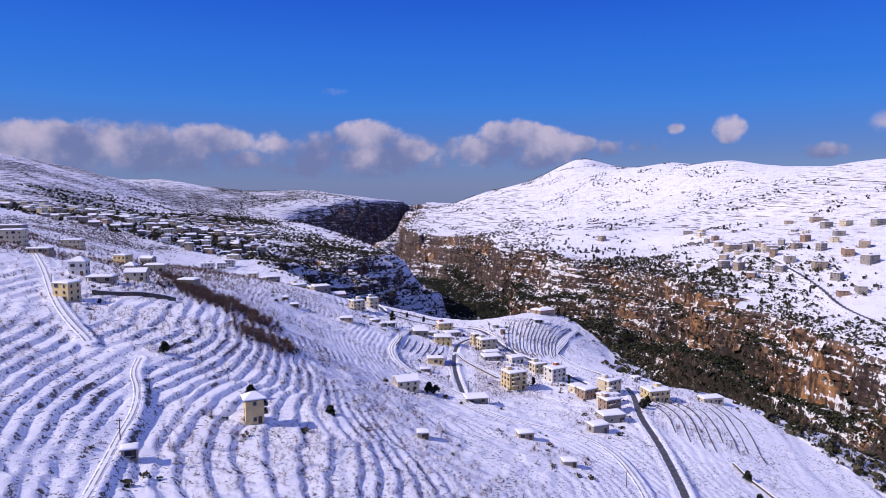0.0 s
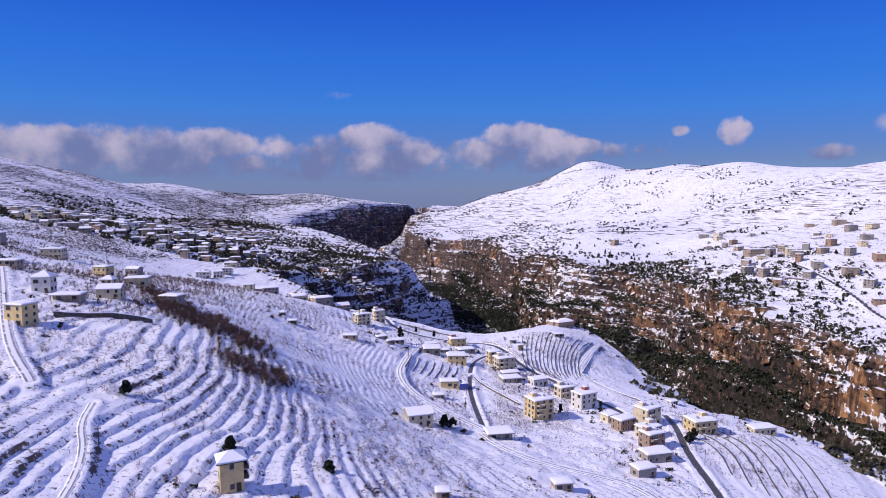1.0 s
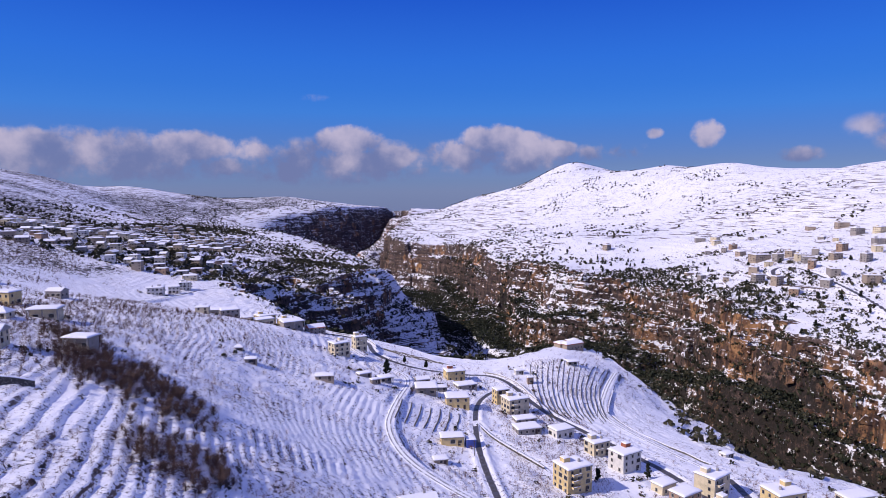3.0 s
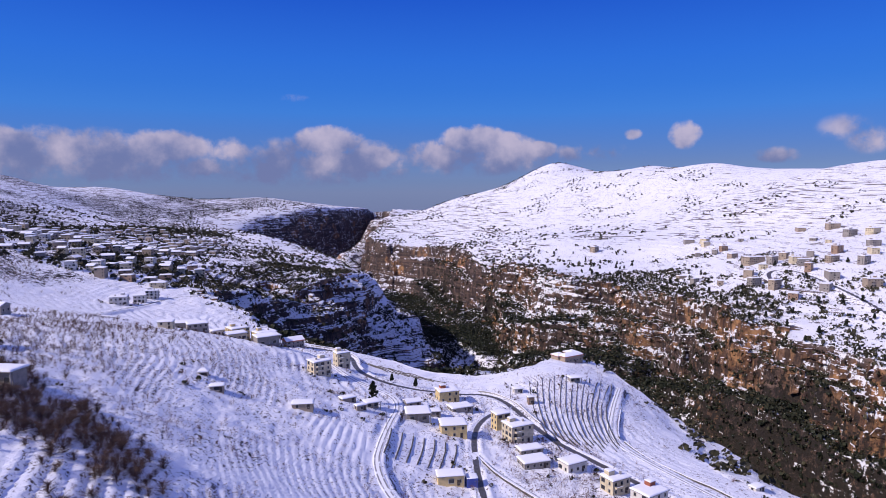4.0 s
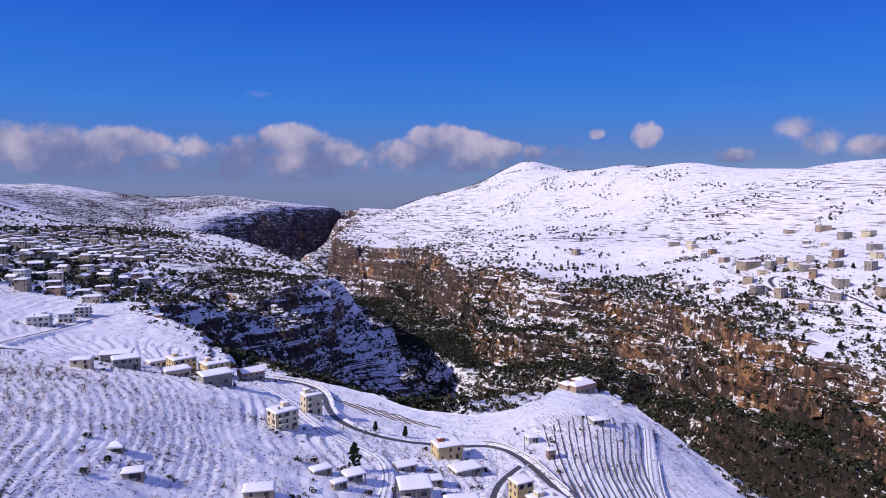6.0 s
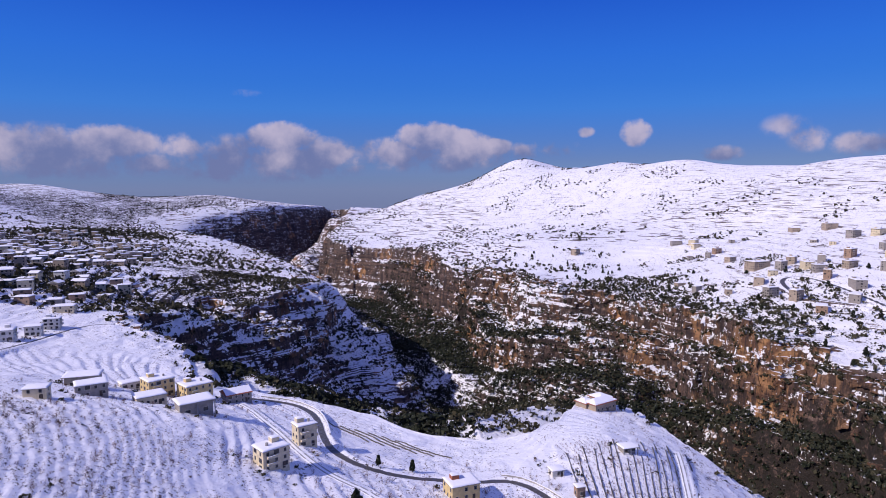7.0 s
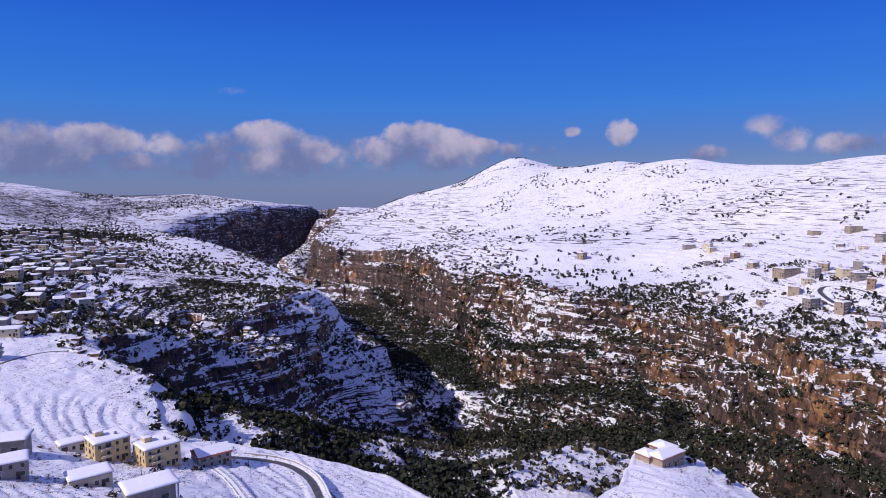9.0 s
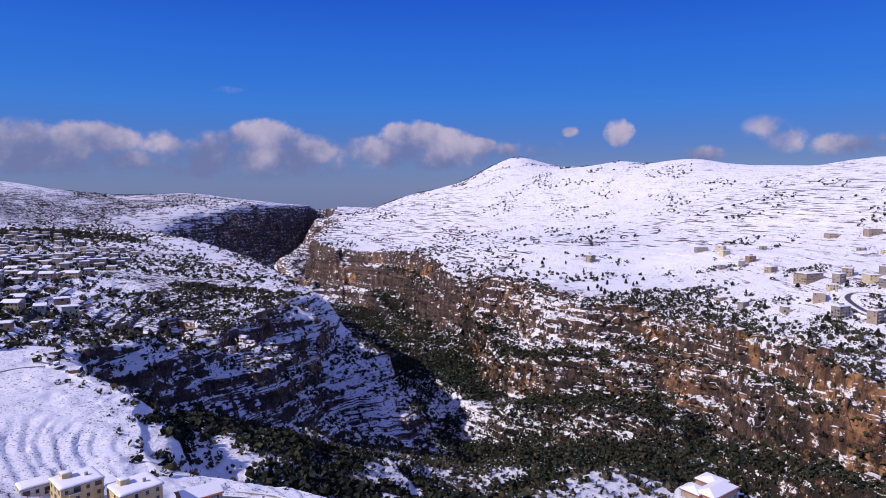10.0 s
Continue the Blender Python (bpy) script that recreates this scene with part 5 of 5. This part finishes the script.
# ---- trees, orchards and scrub ----
def stuff(name, verts, faces, mat, label, category):
    me = bpy.data.meshes.new(name)
    verts, faces = np.asarray(verts, np.float32).reshape(-1, 3), np.asarray(faces, np.int32)
    k = faces.shape[1]
    me.vertices.add(len(verts))
    me.vertices.foreach_set("co", verts.ravel())
    me.loops.add(faces.size)
    me.loops.foreach_set("vertex_index", faces.ravel())
    me.polygons.add(len(faces))
    me.polygons.foreach_set("loop_start", np.arange(0, faces.size, k, dtype=np.int32))
    me.update(calc_edges=True)
    me.materials.append(mat)
    return tagged(new(name, me), label, category, kind="stuff")


def leaf_clumps(places, radius, count, rng, leaf=0.55):
    """Many small leaf blades in uneven clumps: quads, four corners each."""
    n = len(places)
    u = rng.normal(size=(n, count, 3))
    u /= np.linalg.norm(u, axis=2)[..., None]
    rad = radius[:, None, None] * (0.35 + 0.65 * rng.uniform(0, 1, (n, count, 1)) ** 0.5)
    mid = places[:, None] + u * rad * np.array([1, 1, 0.8]) + np.array([0, 0, 0.55]) * radius[:, None, None]
    a = rng.normal(size=(n, count, 3))
    a /= np.linalg.norm(a, axis=2)[..., None]
    b = np.cross(a, u + 0.01)
    b /= np.linalg.norm(b, axis=2)[..., None]
    s = (leaf * radius)[:, None, None] * rng.uniform(0.6, 1.3, (n, count, 1))
    corners = np.stack([mid - a * s - b * s * 0.7, mid + a * s - b * s * 0.5, mid + a * s * 0.8 + b * s, mid - a * s * 0.7 + b * s * 0.8], 2)
    return corners.reshape(-1, 3), np.arange(n * count * 4).reshape(-1, 4)


def twigs(places, height, count, rng, lean=0.9, thick=0.045):
    """Bare trees: a forked trunk and fans of branches, each a thin three-cornered blade."""
    n = len(places)
    foot = places[:, None] + np.array([0, 0, 1.0]) * height[:, None, None] * rng.uniform(0.05, 0.5, (n, count, 1)) ** 1.0
    foot[:, :2] = places[:, None] - np.array([0, 0, 0.3])
    way = rng.normal(size=(n, count, 3)) * np.array([lean, lean, 0.35]) + np.array([0, 0, 0.75])
    way[:, :2] = np.array([0, 0, 1.0]) + rng.normal(size=(n, 2, 3)) * 0.15
    way /= np.linalg.norm(way, axis=2)[..., None]
    long = height[:, None, None] * rng.uniform(0.35, 0.6, (n, count, 1))
    side = np.cross(way, rng.normal(size=(n, count, 3)))
    side /= np.linalg.norm(side, axis=2)[..., None]
    w = height[:, None, None] * thick * rng.uniform(0.5, 1.1, (n, count, 1))
    w[:, :2] *= 1.7
    tip = foot + way * long
    corners = np.stack([foot - side * w * 0.5, foot + side * w * 0.5, tip + side * w * 0.12], 2)
    return corners.reshape(-1, 3), np.arange(n * count * 3).reshape(-1, 3)


def on_ground(xy, sink=0.0):
    return np.c_[xy, land(xy[:, 0], xy[:, 1])[0] - sink]


def clear_of(xy, gap=6.0):
    """Without those that stand in a house or on a road."""
    keep = np.ones(len(xy), bool)
    for hx, hy in [*zip(H_X, H_Y), (88, 546), (93, 552)]:
        keep &= np.hypot(xy[:, 0] - hx, xy[:, 1] - hy) > gap
    for name, (half, _, _) in ROADS.items():
        keep &= to_line(xy[:, 0], xy[:, 1], [tuple(p) for p in ROAD_LINES[name]])[0] > half + 1.2
    return xy[keep]


def gorge_keep(x, y):
    _, inside, deep, sheer, d_rim = land(x, y, False)
    patch = fbm(x, y, 70, 3, 91)
    low = np.where(inside, 0.10 + 0.9 * smooth(patch + 0.7 * smooth(deep, 0.15, 0.45) * (sheer - 0.25), 0.05, 0.35), 0)
    low = low * (0.45 + 0.55 * smooth(x, -40, 60)) + np.where(inside, 0.55, 0) * smooth(x, 85, 100) * smooth(x, 190, 160) * smooth(y, 380, 420) * smooth(y, 620, 590) * smooth(patch, -0.4, 0.1)
    rim = np.where(inside, 0, np.exp(-d_rim / 45.0)) * np.where(x > 60, 0.5, 0.45) * smooth(patch, -0.4, 0.3) * smooth(y, 380, 560) * np.where((x < 160) & (y < 690), 0.35 * (d_rim < 9), 1)
    plate = np.where(inside, 0, 1) * smooth(y, 690, 760) * smooth(fbm(x, y, 50, 4, 92), 0.12, 0.4) * np.where(x < -60, 0.75, 0.3 + 0.2 * smooth(y, 1300, 1000))
    return np.clip(low + rim + plate, 0, 1)


rs = np.random.RandomState(21)
near_scrub = np.vstack([spread_places(12000, (0, 560, 340, 1020), 2.3, gorge_keep, 31), spread_places(7000, (-300, 560, 0, 1020), 2.6, gorge_keep, 34),
                        spread_places(2600, (340, 430, 480, 1150), 3.4, gorge_keep, 35), spread_places(3600, (85, 180, 380, 560), 2.4, gorge_keep, 36)])
near_scrub = on_ground(clear_of(near_scrub, 8), 0.4)
v, f = leaf_clumps(near_scrub, 0.7 + 2.4 * rs.uniform(0, 1, len(near_scrub)) ** 2, 9, rs, 0.47)
stuff("scrub", v, f, SCRUB, "dark evergreen scrub dusted with snow on the gorge slopes", "bushes")


def wood_and_shade_keep(x, y):
    _, inside, deep, _, _ = land(x, y, False)
    return wood_and_shade_at(x, y, inside, deep)


# the near-east and far patches are added trees that stand in for shade
wood_and_shade = on_ground(np.vstack([spread_places(13000, (-10, 600, 340, 1160), 2.0, wood_and_shade_keep, 37), spread_places(4600, (-150, 540, 130, 760), 1.6, wood_and_shade_keep, 38), spread_places(3000, (170, 420, 310, 660), 2.2, wood_and_shade_keep, 43), spread_places(4200, (-110, 1100, 170, 1620), 3.2, wood_and_shade_keep, 40)]), 0.4)
v, f = leaf_clumps(wood_and_shade, 1.1 + 2.1 * rs.uniform(0, 1, len(wood_and_shade)) ** 1.5, 9, rs, 0.48)
stuff("gorge_forest", v, f, PINE, "dense dark evergreen wood low in the gorge, partly standing in for shade", "trees")
far_scrub = on_ground(spread_places(6500, (-800, 1100, 800, 2500), 7.0, gorge_keep, 32), 0.5)
v, f = leaf_clumps(far_scrub, rs.uniform(1.4, 3.4, len(far_scrub)), 7, rs)
stuff("far_scrub", v, f, SCRUB, "dark far scrub scattered over snowy slopes", "bushes")


def cliff_keep(x, y):
    _, inside, deep, _, _ = land(x, y, False)
    return np.where(inside, smooth(deep, 0.0, 0.02) * smooth(deep, 0.7, 0.4), 0) * smooth(fbm(x, y, 60, 3, 90), -0.5, 0.1)


cliff_scrub = on_ground(np.vstack([spread_places(4500, (30, 900, 290, 1750), 2.6, cliff_keep, 39), spread_places(4800, (175, 400, 335, 940), 2.2, cliff_keep, 45)]), 0.3)
v, f = leaf_clumps(cliff_scrub, rs.uniform(0.9, 2.4, len(cliff_scrub)), 9, rs, 0.5)
stuff("cliff_scrub", v, f, SCRUB, "dark scrub clinging to the far gorge cliffs", "bushes")


def village_green(x, y):
    return village_keep(x, y) * 0.9


green = on_ground(clear_of(spread_places(4200, (-600, 690, -150, 1700), 3.5, village_green, 33), 7), 0.4)
v, f = leaf_clumps(green, rs.uniform(1.0, 3.2, len(green)), 7, rs)
stuff("village_shrubs", v, f, SCRUB, "dark shrubs and garden trees between the village houses", "bushes")


def orchard_keep(x, y):
    _, inside, _, _, d_rim = land(x, y, False)
    return np.where(inside | (d_rim < 6), 0, 1) * (0.03 + 0.97 * smooth(fbm(x, y, 48, 3, 95), -0.02, 0.24)) * smooth(x, 150, 110) * (0.15 + 0.85 * smooth(y, 470, 425))


orchard = on_ground(clear_of(spread_places(7200, (-200, 110, 130, 555), 1.2, orchard_keep, 41), 6.5), 0.1)
v, f = twigs(orchard, 1.2 + 2.2 * rs.uniform(0, 1, len(orchard)) ** 2, 60, rs, lean=1.7, thick=0.013)
stuff("orchard_trees", v, f, TWIG, "bare reddish-brown orchard trees in the snow", "trees")
rows = []
for k in range(54):
    for j in range(76):
        a, b = 34 + 0.98 * k + 0.06 * j, 300 + 1.34 * j
        if 300 < b < 400 and 12 < a - 0.12 * (b - 300) < 66:
            rows.append((a - 18, b))
        if 0 < b - 300 < 130 and k < 34 and k % 2 == 0:
            rows.append((a + 6 + 0.012 * (b - 430) ** 2 / 10, 0.55 * (b - 300) + 430))
vines = clear_of(np.array(rows) + rs.normal(size=(len(rows), 2)) * 0.25, 7.0)
vines = on_ground(vines, 0.05)
v, f = twigs(vines, rs.uniform(0.7, 1.5, len(vines)), 14, rs, lean=1.3, thick=0.05)
stuff("vine_rows", v, f, TWIG, "rows of leafless vines and saplings in the snow", "vines")


def upper_keep(x, y):
    _, inside, _, _, d_rim = land(x, y, False)
    return np.where(inside, 0, 1) * (0.04 + 0.96 * smooth(fbm(x, y, 45, 3, 96), -0.06, 0.15)) * smooth(x, -105, -150) * np.maximum(smooth(y, 500, 440), smooth(x, -255, -290))


gardens = on_ground(clear_of(spread_places(5200, (-420, 250, -105, 700), 2.0, upper_keep, 46), 6.0), 0.1)
v, f = twigs(gardens, rs.uniform(1.6, 4.0, len(gardens)), 46, rs, lean=1.2, thick=0.023)
stuff("garden_trees", v, f, THICKET, "bare brown garden trees between the hillside houses", "trees")


yard = []
for hx, hy in zip(H_X, H_Y):
    for _ in range(16):
        a, r = rs.uniform(0, 6.28), 7.5 + 7 * rs.uniform(0, 1) ** 1.5
        yard.append((hx + r * math.cos(a), hy + r * math.sin(a)))
yard = on_ground(clear_of(np.array(yard), 7.0), 0.3)
v, f = leaf_clumps(yard[::2], 0.35 + 1.0 * rs.uniform(0, 1, len(yard[::2])) ** 1.5, 22, rs, 0.32)
stuff("garden_shrubs", v, f, SCRUB, "dark snow-dusted shrubs in the yards of the houses", "bushes")
v, f = twigs(yard[1::2], rs.uniform(1.5, 3.6, len(yard[1::2])), 60, rs, lean=1.3, thick=0.02)
stuff("yard_trees", v, f, TWIG, "bare brown saplings in the yards of the houses", "trees")


def thicket_keep(x, y):
    d, _ = to_line(x, y, [(-134, 322, 0), (-116, 300, 0), (-98, 282, 0), (-80, 262, 0), (-66, 246, 0)])
    e, _ = to_line(x, y, [(-104, 300, 0), (-94, 290, 0), (-84, 278, 0)])
    return np.maximum(smooth(d, 13, 2), smooth(e, 16, 4)) * (0.1 + 0.7 * smooth(fbm(x, y, 14, 2, 97), -0.3, 0.2))


thick = on_ground(clear_of(spread_places(560, (-150, 235, -50, 335), 1.6, thicket_keep, 42), 6), 0.1)
v, f = twigs(thick, rs.uniform(2.2, 6.0, len(thick)), 200, rs, lean=1.3, thick=0.016)
stuff("thicket", v, f, THICKET, "dense leafless olive-brown thicket on the slope", "bushes")


def evergreen(name, x, y, height, wide, label, slender=False, seed=0):
    rng = np.random.RandomState(300 + seed)
    z = float(land(np.array([float(x)]), np.array([float(y)]))[0][0])
    tree = tagged(new(name), label, "tree", "evergreen trees")
    tree.location = (x, y, z)
    b = bmesh.new()
    bmesh.ops.create_cone(b, cap_ends=True, segments=7, radius1=height * 0.035, radius2=height * 0.012, depth=height * 0.9, matrix=Matrix.Translation((0, 0, height * 0.45 - 0.3)))
    for k in range(7):
        a, h = k * 2.4, height * (0.25 + 0.08 * k)
        bmesh.ops.create_cone(b, cap_ends=False, segments=5, radius1=height * 0.012, radius2=0.01, depth=wide * 0.8,
                              matrix=Matrix.Translation((0.35 * wide * math.cos(a), 0.35 * wide * math.sin(a), h)) @ pose(0, 0, 0, 0, 75, math.degrees(a)))
    me = bpy.data.meshes.new("trunk")
    b.to_mesh(me)
    b.free()
    me.materials.append(BARK)
    part("trunk", me, tree)
    n = 46
    t = rng.uniform(0.12, 1, n)
    r = wide * (1 - t) ** (0.6 if slender else 0.85) * rng.uniform(0.35, 1, n) + 0.1
    a = rng.uniform(0, 6.28, n)
    mid = np.c_[r * np.cos(a), r * np.sin(a), height * t]
    v, f = leaf_clumps(mid, np.full(n, 0.16 * wide + 0.25) * rng.uniform(0.8, 1.4, n), 9, rng, 0.6)
    cm = mesh_of("crown", v, [tuple(q) for q in f.tolist()], PINE)
    part("crown", cm, tree, label="dark green crown flecked with snow")
    return tree


evergreen("pine_tree", -33, 414, 8.5, 2.2, "tall dark pine beside the snowy lane", seed=1)
evergreen("pine_tree", -26, 460, 3.6, 0.9, "young dark conifer at the roadside", seed=2)
evergreen("pine_tree", -14, 461, 4.0, 1.0, "young dark conifer at the roadside", seed=3)
evergreen("oak_tree", -6, 278, 4.2, 2.6, "round dark evergreen oak beside a house", seed=4)
evergreen("oak_tree", -3, 281, 3.6, 2.2, "round dark evergreen oak beside a house", seed=5)
evergreen("pine_tree", 99, 547, 7.0, 2.2, "dark pine close to the hall on the spur", seed=6)
evergreen("pine_tree", 103, 540, 6.0, 2.0, "dark pine close to the hall on the spur", seed=7)
evergreen("pine_tree", 106, 530, 6.5, 2.2, "dark pine close to the hall on the spur", seed=8)
evergreen("cypress_tree", 66, 330, 5.5, 0.9, "slender dark cypress between the houses", True, 9)
evergreen("cypress_tree", 47, 327, 4.0, 0.8, "slender dark cypress between the houses", True, 10)
evergreen("oak_tree", 97, 298, 4.0, 2.2, "dark evergreen tree beside the road", seed=11)
evergreen("oak_tree", 93, 292, 3.4, 2.0, "dark evergreen tree beside the road", seed=12)
evergreen("oak_tree", 112, 228, 3.0, 1.6, "small dark evergreen on the snowfield", seed=13)
evergreen("oak_tree", 105, 205, 3.4, 1.8, "small dark evergreen on the snowfield", seed=14)
evergreen("oak_tree", -57, 187, 2.6, 1.6, "snow-dusted evergreen bush below the tower house", seed=15)
evergreen("oak_tree", -34, 190, 2.4, 1.5, "snow-dusted evergreen bush below the tower house", seed=16)
evergreen("oak_tree", -86, 196, 2.8, 1.8, "snow-dusted evergreen bush on the terraces", seed=17)
rim_trees = spread_places(60, (230, 640, 480, 1250), 14.0, lambda x, y: np.where(land(x, y, False)[1], 0, np.exp(-land(x, y, False)[4] / 50.0)), 77)
for k, (tx, ty) in enumerate(rim_trees):
    evergreen("pine_tree", float(tx), float(ty), 4.0 + 3.5 * ((k * 37) % 10) / 10, 1.6 + 0.9 * ((k * 13) % 7) / 7, "dark evergreen tree near the edge of the gorge", seed=20 + k)


def pole(x, y, tall):
    z = float(land(np.array([float(x)]), np.array([float(y)]))[0][0])
    p = tagged(new("utility_pole"), "thin wooden utility pole with a crossarm in snow", "pole", "utility poles")
    p.location = (x, y, z)
    b = bmesh.new()
    bmesh.ops.create_cone(b, cap_ends=True, segments=8, radius1=0.13, radius2=0.09, depth=tall + 1, matrix=Matrix.Translation((0, 0, tall / 2 - 0.5)))
    me = bpy.data.meshes.new("shaft")
    b.to_mesh(me)
    b.free()
    me.materials.append(BARK)
    part("shaft", me, p)
    part("crossarm", boxes("crossarm", [(-0.7, -0.05, 0, 0.7, 0.05, 0.12)], TIMBER), p, (0, -0.14, tall - 0.6))
    for k in (-0.6, 0, 0.6):
        part("insulator", boxes("insulator", [(-0.05, -0.05, 0, 0.05, 0.05, 0.2)], CONCRETE), p, (k, -0.14, tall - 0.478))


for px, py, ph in ((-71, 138, 5), (-79, 170, 5), (4, 340, 6), (3, 316, 6), (57, 192, 5.5), (-26, 378, 6), (33, 452, 6), (-30, 447, 6), (-50, 482, 6), (68, 406, 5.5), (90, 268, 6), (12, 292, 6), (-154, 252, 6), (-104, 512, 6)):
    pole(px, py, ph)
